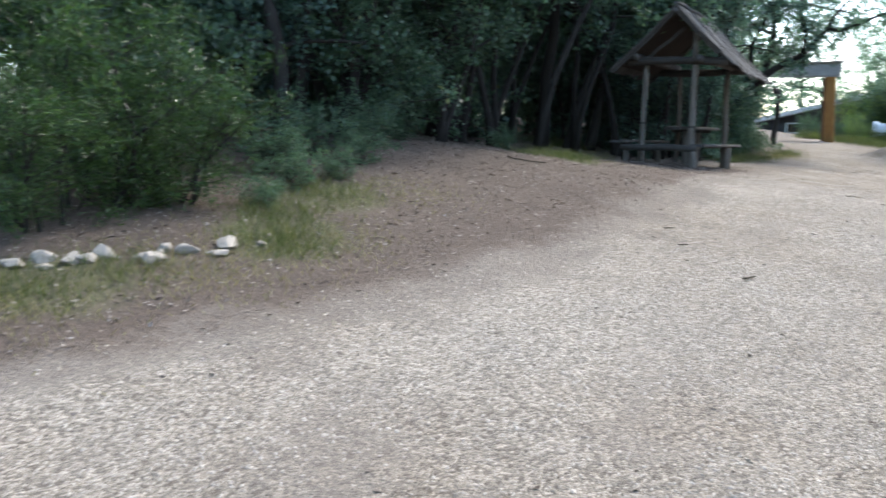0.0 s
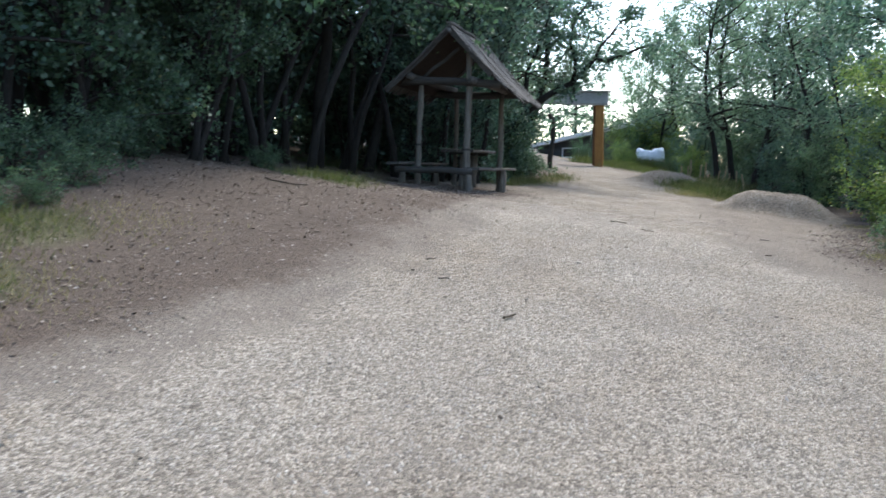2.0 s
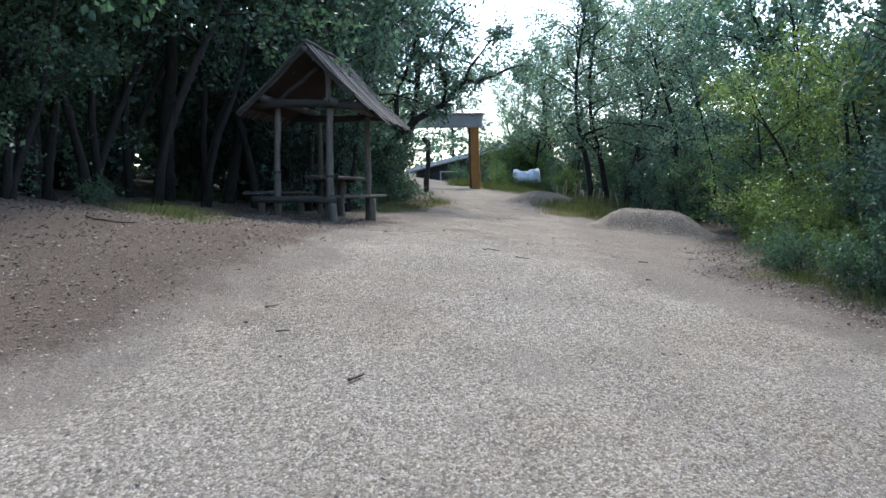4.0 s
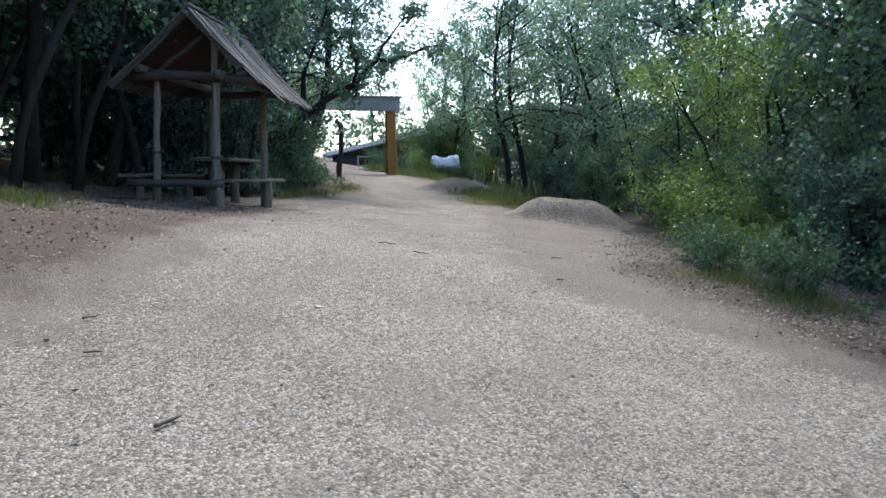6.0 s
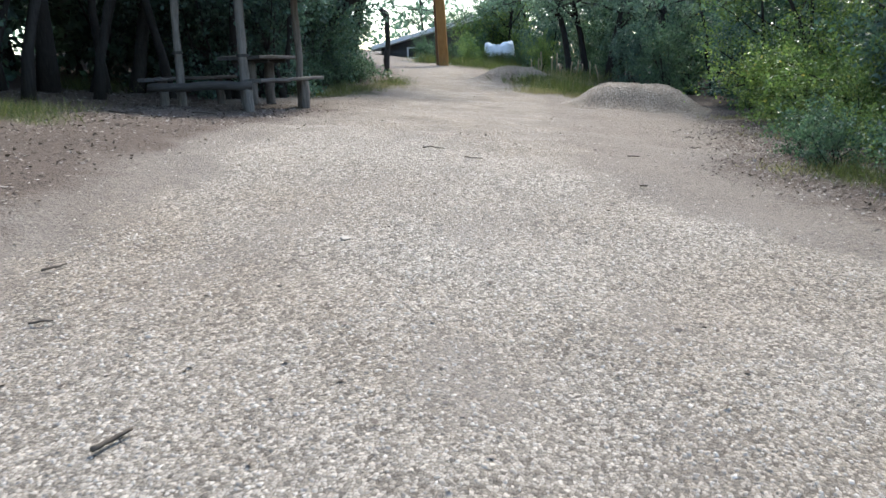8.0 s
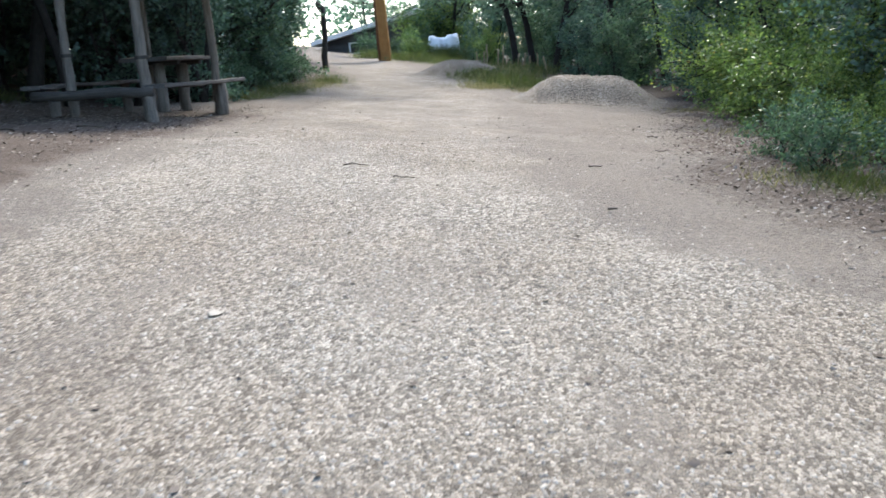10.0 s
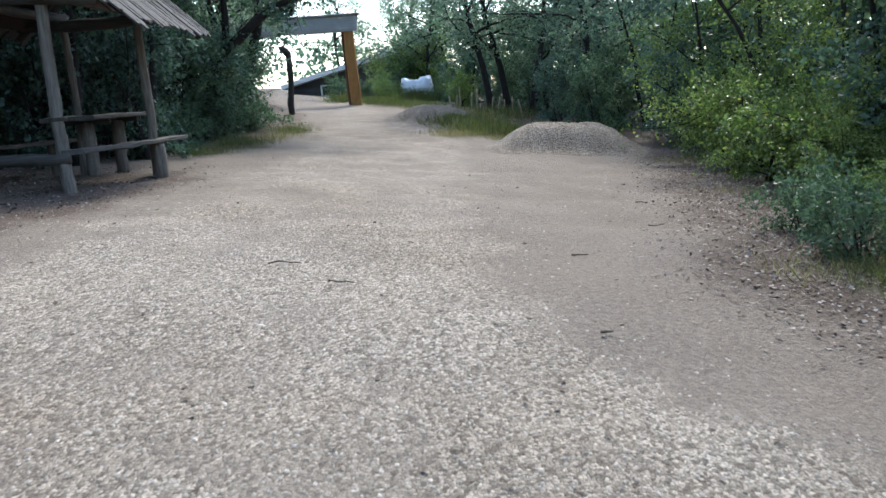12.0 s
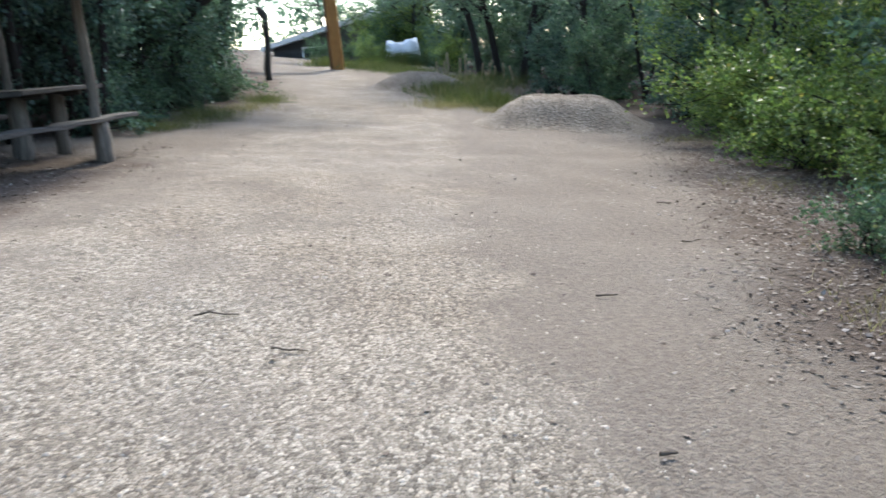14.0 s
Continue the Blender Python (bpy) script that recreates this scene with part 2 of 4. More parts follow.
def log(a, b, r, wobble=0.015, k=12, steps=9, taper=0.9, seed=0):
    """A crooked round timber from a to b."""
    g = np.random.default_rng(seed)
    a, b = Vector(a), Vector(b)
    off = np.cumsum(g.normal(0, wobble, (steps + 1, 3)), axis=0)
    off -= np.linspace(0, 1, steps + 1)[:, None] * off[-1]
    off -= off[0] * np.linspace(1, 0, steps + 1)[:, None]
    path = [a.lerp(b, i / steps) + Vector(off[i]) for i in range(steps + 1)]
    sizes = [r * (1 + (taper - 1) * i / steps) * (1 + g.normal(0, 0.05)) for i in range(steps + 1)]
    return Shape().loft(path, [(x * (1 + g.normal(0, 0.04)), y * (1 + g.normal(0, 0.04))) for x, y in circle(k)], sizes)


def plank(a, b, half_w, half_t, seed=0, steps=6, wobble=0.006, up=(0, 0, 1)):
    """A sawn board from a to b with worn corners and a slight warp."""
    g = np.random.default_rng(seed)
    a, b = Vector(a), Vector(b)
    path = [a.lerp(b, i / steps) + Vector(g.normal(0, wobble, 3)) * (0 < i < steps) for i in range(steps + 1)]
    return Shape().loft(path, SLAB, [(half_w * (1 + g.normal(0, 0.03)), half_t * (1 + g.normal(0, 0.05))) for _ in path], up)


# ---- the lie of the land ----
HEIGHT_Y = [-400, -40, -5, 0, 5, 10, 12, 14, 16, 18, 22, 28, 34, 40, 60, 90, 400]
HEIGHT_Z = [-6, -2.2, -0.76, -0.327, 0.106, 0.54, 0.69, 0.70, 0.63, 0.58, 0.58, 0.75, 1.0, 1.2, 1.4, 1.5, 2]


def smooth01(v, a, b):
    v = np.clip((v - a) / (b - a), 0, 1)
    return v * v * (3 - 2 * v)


RELIEF = [(0.37 * i * i % math.pi, 0.8 + 0.33 * i, 1.7 * i) for i in range(22)]


def lie(x, y):
    """Height of the ground, on arrays too."""
    x, y = np.asarray(x, float), np.asarray(y, float)
    z = sum(np.interp(y + o, HEIGHT_Y, HEIGHT_Z) for o in (-1.2, -0.6, 0, 0.6, 1.2)) / 5
    z = z - 0.106 * 5.5 * np.tanh(x / 5.5)
    b = smooth01(y, 9, 14)
    z = z + 0.11 * np.clip(-x - 2.5, 0, 6) * (1 - b) + 0.12 * np.clip(-x - 5.8, 0, 8) * b
    for a, w, p in RELIEF:
        z = z + 0.008 / math.sqrt(w) * np.sin(w * (x * math.cos(a) + y * math.sin(a)) + p) * np.exp(-(np.hypot(x, (y - 14) / 1.6) / 12) ** 4)
    return z


def zat(x, y):
    return float(lie(x, y))


LEFT_Y, LEFT_X = [-10, 2, 2.6, 3.6, 5, 7.5, 10, 12, 16.7, 23, 28, 32, 38, 44, 60], [-6.5, -3.5, -3.25, -3.0, -2.68, -2.35, -2.4, -2.5, -2.45, -2.85, -3.3, -3.7, -4.6, -6.5, -8]
RIGHT_Y, RIGHT_X = [-10, 7.5, 8.9, 9.6, 10.3, 11.4, 12.3, 18.6, 25.6, 29.5, 32, 38, 44, 60], [8, 5.1, 2.72, 1.95, 1.25, 0.75, 0.62, 0.5, 0.45, -0.9, -2.0, -3.0, -4, -6]


def gravel_share(x, y):
    l, r = np.interp(y, LEFT_Y, LEFT_X), np.interp(y, RIGHT_Y, RIGHT_X)
    return smooth01(x, l - 0.75, l + 0.6) * (1 - smooth01(x, r - 0.55, r + 0.5)) * (1 - 0.3 * smooth01(y, 9, 17))


WOOD_LY, WOOD_LX = [-10, 3, 5, 8, 11, 15, 19, 21, 24, 28, 33, 40, 60], [-6.2, -4.7, -4.6, -5.6, -5.7, -5.9, -6.1, -5.2, -4.5, -4.5, -5.2, -8, -12]
WOOD_RY, WOOD_RX = [-10, 6, 10, 12, 14, 17, 20, 24, 27, 32, 40, 60], [6.6, 4.6, 3.1, 2.2, 2.6, 3.2, 3.7, 4.4, 2.2, 1.5, 0.5, 0]


def litter_share(x, y):
    l, r = np.interp(y, WOOD_LY, WOOD_LX), np.interp(y, WOOD_RY, WOOD_RX)
    # Litter left of the gravel, thickened to paint in the trees' shade.
    shaded = 0.95 * (1 - smooth01(x, np.interp(y, LEFT_Y, LEFT_X) - 1.2, np.interp(y, LEFT_Y, LEFT_X) + 0.2)) * (1 - smooth01(y, 15, 22))
    return np.maximum(np.maximum(1 - smooth01(x, l - 0.5, l + 1.5), smooth01(x, r - 1.2, r + 0.5)), shaded)


def axis(fine_lo, fine_hi, step, far):
    mid = list(np.arange(fine_lo, fine_hi + 1e-6, step))
    out, d = [], step
    p = fine_hi
    while p < far:
        d *= 1.25
        p += d
        out.append(p)
    low, d, p = [], step, fine_lo
    while p > -far:
        d *= 1.25
        p -= d
        low.append(p)
    return np.array(low[::-1] + mid + out)


TURF = [(-4.5, 4.9, 0.8), (-4.7, 3.0, 0.7), (-5.1, 6.3, 0.8), (-4.9, 12.0, 0.7), (2.95, 11.9, 0.6), (0.9, 27.3, 1.3), (0.3, 30.2, 1.0), (-3.6, 26.3, 0.7), (-4.0, 23.0, 0.7), (-1.5, 38, 2.0), (-7.9, 18.6, 0.8)]


def build_ground():
    xs, ys = axis(-7.5, 5.5, 0.11, 900), axis(0.5, 30, 0.11, 900)
    X, Y = np.meshgrid(xs, ys)
    Z = lie(X, Y)
    n, k = len(xs), len(ys)
    idx = np.arange(n * k).reshape(k, n)
    faces = np.stack([idx[:-1, :-1], idx[:-1, 1:], idx[1:, 1:], idx[1:, :-1]], -1).reshape(-1, 4)
    me = bpy.data.meshes.new("ground")
    me.from_pydata(np.stack([X, Y, Z], -1).reshape(-1, 3).tolist(), [], faces.tolist())
    me.polygons.foreach_set("use_smooth", [True] * len(me.polygons))
    turf = np.zeros_like(X)
    for x, y, r in TURF:
        turf = np.maximum(turf, 1 - smooth01(np.hypot(X - x, Y - y), 0.3 * r, 1.2 * r))
    for name, values in (("gravel", gravel_share(X, Y) * 0.85), ("litter", litter_share(X, Y)), ("turf", turf * 0.9)):
        me.attributes.new(name, "FLOAT", "POINT").data.foreach_set("value", values.reshape(-1).astype(np.float32))
    me.materials.append(M_GROUND)
    return tagged(new("ground", me), "gravel path on brown earth with leaf litter under the woods", "ground", kind="structure")


build_ground()

# ---- the picnic shelter ----
POST_A, POST_B, POST_C, POST_D = (-4.86, 15.73), (-3.89, 15.65), (-3.72, 17.72), (-4.72, 17.85)
RIDGE, EAVE_L, EAVE_R, ROOF_Y0, ROOF_Y1 = (-4.18, 3.97), (-5.42, 2.82), (-2.93, 2.68), 15.28, 18.25


def build_shelter():
    hut = thing("picnic_shelter", "small weathered log picnic shelter with steep grey slatted roof", "shelter", (-4.3, 16.7, zat(-4.3, 16.7)))
    base = hut.location.copy()

    def local(p):
        return Vector(p) - base

    for i, (x, y) in enumerate((POST_A, POST_B, POST_C, POST_D)):
        lean = ((0.05, 0), (0.03, 0), (0.02, 0.0), (0.0, 0))[i]
        part("post", log(local((x, y, zat(x, y) - 0.1)), local((x + lean[0], y, 2.93)), (0.06, 0.07, 0.062, 0.055)[i], 0.007, 12, 10, 0.85, 20 + i), M_POST, hut, smooth=True)
    for x, y, rr in ((-4.85, 15.73, 0.066), (-3.88, 15.65, 0.079)):
        part("strap", log(local((x, y, zat(x, y) + 0.72)), local((x, y, zat(x, y) + 0.76)), rr + 0.008, 0.0, 14, 2, 1.0, 40), M_DARKPOST, hut, "dark band round the post")
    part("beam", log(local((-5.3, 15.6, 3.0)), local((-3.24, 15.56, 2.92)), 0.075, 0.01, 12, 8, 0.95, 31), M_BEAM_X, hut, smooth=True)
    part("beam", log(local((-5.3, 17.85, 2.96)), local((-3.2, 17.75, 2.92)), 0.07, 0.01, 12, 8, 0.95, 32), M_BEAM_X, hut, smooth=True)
    part("beam", log(local((-3.75, 15.35, 2.99)), local((-3.6, 18.2, 2.96)), 0.065, 0.01, 12, 8, 0.95, 33), M_BEAM_Y, hut, smooth=True)
    part("beam", log(local((-4.95, 15.35, 3.08)), local((-4.85, 18.2, 3.06)), 0.065, 0.01, 12, 8, 0.95, 34), M_BEAM_Y, hut, smooth=True)
    part("ridge_pole", log(local((-4.18, 15.25, 3.86)), local((-4.18, 18.25, 3.86)), 0.05, 0.008, 10, 6, 0.95, 35), M_BEAM_Y, hut, smooth=True)
    part("stud", log(local((-3.86, 15.58, 2.96)), local((-3.86, 15.58, 3.52)), 0.055, 0.006, 10, 4, 0.95, 36), M_POST, hut, smooth=True)
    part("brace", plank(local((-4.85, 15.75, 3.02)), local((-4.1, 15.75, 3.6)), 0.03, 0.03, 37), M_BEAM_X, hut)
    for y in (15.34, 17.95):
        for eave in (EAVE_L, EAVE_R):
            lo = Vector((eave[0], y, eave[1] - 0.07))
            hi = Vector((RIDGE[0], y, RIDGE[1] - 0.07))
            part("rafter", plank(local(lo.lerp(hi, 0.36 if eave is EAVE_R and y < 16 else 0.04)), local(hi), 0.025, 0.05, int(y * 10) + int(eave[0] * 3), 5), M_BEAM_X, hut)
    roof = part("roof", plank(local((-4.18, ROOF_Y0, 4.0)), local((-4.18, ROOF_Y1, 3.99)), 0.05, 0.02, 38), M_ROOF, hut, "grey weathered wooden slats")
    g = np.random.default_rng(5)
    for side, eave in (("left", EAVE_L), ("right", EAVE_R)):
        down = Vector((eave[0] - RIDGE[0], 0, eave[1] - RIDGE[1]))
        normal = Vector((-down.z, 0, down.x)).normalized()
        normal = normal if normal.z > 0 else -normal
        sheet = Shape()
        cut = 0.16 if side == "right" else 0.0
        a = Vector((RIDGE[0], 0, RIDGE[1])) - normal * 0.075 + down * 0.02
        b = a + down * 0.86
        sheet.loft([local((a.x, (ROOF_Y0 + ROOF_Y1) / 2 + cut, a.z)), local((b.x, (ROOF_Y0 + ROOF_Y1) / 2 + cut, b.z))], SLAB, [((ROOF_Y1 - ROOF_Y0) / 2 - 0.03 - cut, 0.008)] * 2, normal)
        part("sheathing", sheet, M_SHEATH, roof, "red-brown boards under the roof, darkened for the shade there")
        n = 38
        for i in range(n):
            y = ROOF_Y0 + (i + 0.5) * (ROOF_Y1 - ROOF_Y0) / n
            reach = 1.0 + g.normal(0, 0.022)
            if side == "right" and i < 4:
                reach = (0.64, 0.7, 0.86, 0.93)[i]
            lift = 0.009 * (i % 2) + g.normal(0, 0.006)
            p = Vector((RIDGE[0], y, RIDGE[1])) + normal * lift
            q = p + down * reach + Vector((0, g.normal(0, 0.012), 0))
            s = Shape().loft([local(p), local(p.lerp(q, 0.55) - normal * (0.035 - g.normal(0, 0.006))), local(q)], SLAB, [(0.036 + g.uniform(0, 0.009), 0.011)] * 3, normal)
            part("slat", s, M_ROOF, roof)
    return hut


def bench(name, label, a, b, half_w, half_t, legs, top=None, mat=M_BEAM_Y, seed=0, group="seats of the shelter"):
    """A plank or log seat on round stubs."""
    t = thing(name, label, "bench", ((a[0] + b[0]) / 2, (a[1] + b[1]) / 2, zat((a[0] + b[0]) / 2, (a[1] + b[1]) / 2)), group)
    o = t.location.copy()
    if top == "log":
        s = log(Vector(a) - o, Vector(b) - o, half_t, 0.012, 14, 8, 0.93, seed)
    else:
        s = plank(Vector(a) - o, Vector(b) - o, half_w, half_t, seed, 10, 0.008)
    part("seat", s, mat, t, smooth=top == "log")
    for i, (x, y, r, lx) in enumerate(legs):
        part("leg", log(Vector((x + lx, y, zat(x, y) - 0.08)) - o, Vector((x, y, a[2] - half_t * 0.6)) - o, r, 0.008, 12, 5, 0.95, seed + 5 + i), M_POST, t, smooth=True)
    return t


build_shelter()
bench("plank_bench", "weathered split plank bench on log stubs under the shelter", (-3.76, 15.58, 1.40), (-3.64, 18.5, 1.385), 0.13, 0.026,
      [(-3.64, 17.66, 0.085, 0.0)], seed=50)
bench("log_bench", "round dark log bench across the front of the shelter", (-5.2, 15.47, 1.36), (-3.72, 15.45, 1.345), 0.08, 0.062,
      [(-3.8, 15.47, 0.062, 0.05)], "log", M_BEAM_X, 60)
bench("plank_bench", "weathered plank bench on the woods side of the shelter", (-5.35, 15.7, 1.47), (-5.15, 18.4, 1.46), 0.13, 0.025,
      [(-5.3, 16.1, 0.07, 0), (-5.2, 18.0, 0.07, 0)], seed=70)


def build_table():
    t = thing("picnic_table", "weathered picnic table of two thick planks under the shelter", "table", (-4.45, 17.6, zat(-4.45, 17.6)))
    o = t.location.copy()
    for i, x in enumerate((-4.62, -4.27)):
        part("tabletop_plank", plank(Vector((x, 17.0, 1.745)) - o, Vector((x + 0.06, 18.85, 1.745)) - o, 0.165, 0.028, 80 + i, 8), M_BEAM_Y, t)
    for y in (17.5, 18.4):
        part("leg", log(Vector((-4.45, y, zat(-4.45, y) - 0.08)) - o, Vector((-4.43, y, 1.69)) - o, 0.085, 0.006, 12, 5, 0.95, 90 + int(y)), M_POST, t, smooth=True)
        part("bearer", plank(Vector((-4.74, y, 1.69)) - o, Vector((-4.14, y, 1.69)) - o, 0.04, 0.03, 95 + int(y), 3), M_BEAM_X, t)
    return t


build_table()

# ---- the gateway, the posts and the house beyond ----


def build_gate():
    g = thing("timber_gateway", "tall gateway of orange timber posts under a pale grey lintel", "gateway", (-6.0, 38.3, zat(-6, 38.3)))
    o = g.location.copy()
    for x in (-3.76, -9.0):
        z = zat(x, 38.3) - 0.1
        part("post", plank(Vector((x + 0.06, 38.3, z)) - o, Vector((x - 0.02, 38.3, 4.25)) - o, 0.19, 0.13, int(x * 7) + 90, 6, 0.004, (0, -1, 0)), M_ORANGE, g, "bright orange timber")
        # Unlit side of the post, drawn as a narrow board in darker colour.
        part("post_backing", plank(Vector((x - 0.17, 38.5, z)) - o, Vector((x - 0.22, 38.5, 4.25)) - o, 0.09, 0.1, int(x * 7) + 95, 4, 0.004, (0, -1, 0)), M_ORANGE_UNLIT, g, "brown timber, toned as the post's unlit side")
    part("lintel", plank(Vector((-9.5, 38.28, 4.55)) - o, Vector((-3.42, 38.28, 4.5)) - o, 0.22, 0.30, 3, 8, 0.01), M_GREY, g, "pale grey timber lintel")
    part("cap", plank(Vector((-9.6, 38.28, 4.86)) - o, Vector((-3.30, 38.28, 4.81)) - o, 0.3, 0.03, 4, 8, 0.006), M_GREY, g)
    return g


build_gate()
fence_post = tagged(part("fence_post", log((-5.08, 33, zat(-5.1, 33) - 0.15), (-5.0, 33, 3.3), 0.11, 0.02, 12, 8, 0.8, 8).add(*(lambda s: (np.concatenate(s.v), s.f))(log((-5.02, 33, 3.24), (-5.22, 33, 3.48), 0.11, 0.01, 10, 3, 0.7, 9))), M_DARKPOST, smooth=True),
                    "dark crooked log post with a bent top beside the path", "post")


def stake_mesh(seed):
    s = log((0, 0, -0.15), (0.05, 0, 0.8), 0.028, 0.02, 8, 5, 0.8, seed)
    return s.mesh("stake", True)


STAKES = [stake_mesh(s) for s in (1, 2, 3)]
fence = thing("stake_fence", "low fence of pale weathered stakes in tall grass", "fence", (0.9, 33, zat(0.9, 33)))
for i in range(11):
    x, y = -0.15 + 0.22 * i + random.uniform(-0.08, 0.08), 33.6 - 0.12 * i + random.uniform(-0.3, 0.3)
    ob = part("stake", STAKES[i % 3], M_STAKE, fence)
    ob.location = Vector((x, y, zat(x, y))) - fence.location
    ob.rotation_euler = (random.uniform(-0.1, 0.1), random.uniform(-0.12, 0.12), random.uniform(0, 6))
    ob.scale = (1, 1, random.uniform(0.5, 1.1))


def build_house():
    z0 = 0.9
    h = thing("house", "low dark house with a pale sheet roof beyond the gateway", "house", (-4.5, 55, z0))
    o = h.location.copy()

    def block(name, lo, hi, mat, parent=h, label=""):
        c = [(lo[i] + hi[i]) / 2 for i in range(3)]
        s = Shape().loft([Vector((lo[0], c[1], c[2])) - o, Vector((hi[0], c[1], c[2])) - o], SLAB, [((hi[1] - lo[1]) / 2, (hi[2] - lo[2]) / 2)] * 2)
        return part(name, s, mat, parent, label)

    wall = Shape()
    front = [(-8.9, z0), (0.5, z0), (0.5, 2.6), (-2.6, 4.1), (-8.9, 2.62)]
    k = len(front)
    wall.add([Vector((x, y, z)) - o for y in (52, 60) for x, z in front], [tuple(range(k)), tuple(reversed(range(k, 2 * k)))] + [(i, i + k, (i + 1) % k + k, (i + 1) % k) for i in range(k)])
    part("wall", wall, M_WALL, h, "dark boarded wall")
    for i in range(14):
        z = z0 + 0.2 + i * 0.2
        if z < 2.6:
            block("board", (-8.88, 51.955, z), (0.48, 51.995, z + 0.17), M_WALL)
    for a, b in (((-9.4, 2.6), (-2.6, 4.22)), ((1.0, 2.58), (-2.6, 4.22))):
        n = Vector((-(b[1] - a[1]), 0, b[0] - a[0])).normalized()
        n = n if n.z > 0 else -n
        s = Shape().loft([Vector((a[0], 55.9, a[1])) - o, Vector((b[0], 55.9, b[1])) - o], SLAB, [(4.6, 0.13)] * 2, n)
        part("roof", s, M_METAL, h, "pale sheet metal roof")
        s = Shape().loft([Vector((a[0], 51.27, a[1])) - o, Vector((b[0], 51.27, b[1])) - o], SLAB, [(0.025, 0.12)] * 2, n)
        part("fascia", s, M_WHITE, h, "white fascia board")
    w = block("window", (-7.3, 51.9, 2.0), (-6.4, 51.96, 2.52), M_GLASS, h, "window with white frame")
    for lo, hi in (((-7.38, 51.86, 1.94), (-7.29, 51.95, 2.58)), ((-6.41, 51.86, 1.94), (-6.32, 51.95, 2.58)), ((-7.29, 51.86, 2.5), (-6.41, 51.95, 2.58)), ((-7.29, 51.86, 1.94), (-6.41, 51.95, 2.02))):
        block("window_frame", lo, hi, M_WHITE, w)
    return h


build_house()


def build_tarp():
    """A white sheet thrown over a low pile."""
    g = np.random.default_rng(12)
    n, k = 26, 18
    u, v = np.meshgrid(np.linspace(-1, 1, n), np.linspace(-1, 1, k))
    body = np.minimum(1, 3.2 * (1 - np.abs(u) ** 3)) * np.minimum(1, 3 * (1 - np.abs(v) ** 3))
    dip = 1 - 0.13 * np.cos((u + 0.15) * 4.2) * (1 - v * v) + 0.05 * np.sin(9 * u + 3 * v)
    z = 1.0 * np.clip(body, 0, 1) * dip + g.normal(0, 0.012, u.shape)
    x, y = u * 0.76 + 0.03 * np.sin(7 * v), v * 0.6 + 0.03 * np.sin(8 * u)
    idx = np.arange(n * k).reshape(k, n)
    f = np.stack([idx[:-1, :-1], idx[:-1, 1:], idx[1:, 1:], idx[1:, :-1]], -1).reshape(-1, 4)
    s = Shape().add(np.stack([x, y, z], -1).reshape(-1, 3), [tuple(q) for q in f.tolist()])
    ob = part("tarpaulin", s, M_TARP, smooth=True)
    ob.location = (-1.75, 45, zat(-1.75, 45) - 0.05)
    ob.modifiers.new("thick", "SOLIDIFY").thickness = 0.02
    return tagged(ob, "white tarpaulin draped over a low pile among shrubs", "tarpaulin")


build_tarp()


def build_heap(name, label, cx, cy, rx, ry, h, seed, mat, flat=0.24):
    """A mound with a flattened top and uneven flanks."""
    g = np.random.default_rng(seed)
    n, k = 72, 26
    waves = [(g.uniform(1, 6), g.uniform(0, 6), g.uniform(0.01, 0.05)) for _ in range(9)]
    vs, fs = [(0, 0, h)], []
    for j in range(1, k + 1):
        r = j / k
        for i in range(n):
            a = 2 * math.pi * i / n
            edge = 1 + sum(c * math.sin(round(w) * a + p) for w, p, c in waves)
            prof = 0.5 + 0.5 * math.cos(math.pi * min(1, max(0, (r - flat) / (1 - flat))))
            x, y = rx * r * edge * math.cos(a), ry * r * edge * math.sin(a)
            bumpy = 0.05 * noise.noise((x * 2.2, y * 2.2, seed)) + 0.04 * noise.noise((x * 7, y * 7, seed)) + g.normal(0, 0.006)
            base = zat(cx + x, cy + y) - zat(cx, cy)
            vs.append((x, y, base + h * prof + bumpy * (1.2 - r) - (0.05 if j == k else 0)))
    fs += [(0, 1 + i, 1 + (i + 1) % n) for i in range(n)]
    for j in range(k - 1):
        for i in range(n):
            a, b = 1 + j * n, 1 + (j + 1) * n
            fs.append((a + i, b + i, b + (i + 1) % n, a + (i + 1) % n))
    ob = part(name, Shape().add(vs, fs), mat, smooth=True)
    ob.location = (cx, cy, zat(cx, cy))
    return tagged(ob, label, "mound")


build_heap("gravel_mound", "rounded grey mound of gravel beside the path", 2.42, 23.7, 1.75, 1.4, 0.5, 2, M_HEAP, 0.34)
build_heap("earth_mound", "low grassy earth mound at the path edge", -0.45, 31.0, 1.5, 1.6, 0.42, 6, M_EARTH)

# ---- plants ----


def blades(points, directions, lengths, widths, g, lying=False):
    """Folded leaves: four corners each, two faces."""
    n = len(points)
    d = directions / np.linalg.norm(directions, axis=1, keepdims=True)
    r = g.normal(size=(n, 3)) * (0.3 if lying else 1.0) + np.array([0, 0, -1.0 if lying else 0.0])
    a = np.cross(d, r)
    a /= np.linalg.norm(a, axis=1, keepdims=True) + 1e-9
    up = np.cross(a, d)
    L, W = lengths[:, None], widths[:, None]
    v = np.stack([points, points + d * L * 0.45 + a * W + up * W * 0.35, points + d * L, points + d * L * 0.45 - a * W + up * W * 0.35], 1).reshape(-1, 3)
    i = np.arange(n) * 4
    f = np.stack([np.stack([i, i + 1, i + 2], 1), np.stack([i, i + 2, i + 3], 1)], 1).reshape(-1, 3)
    return v, f


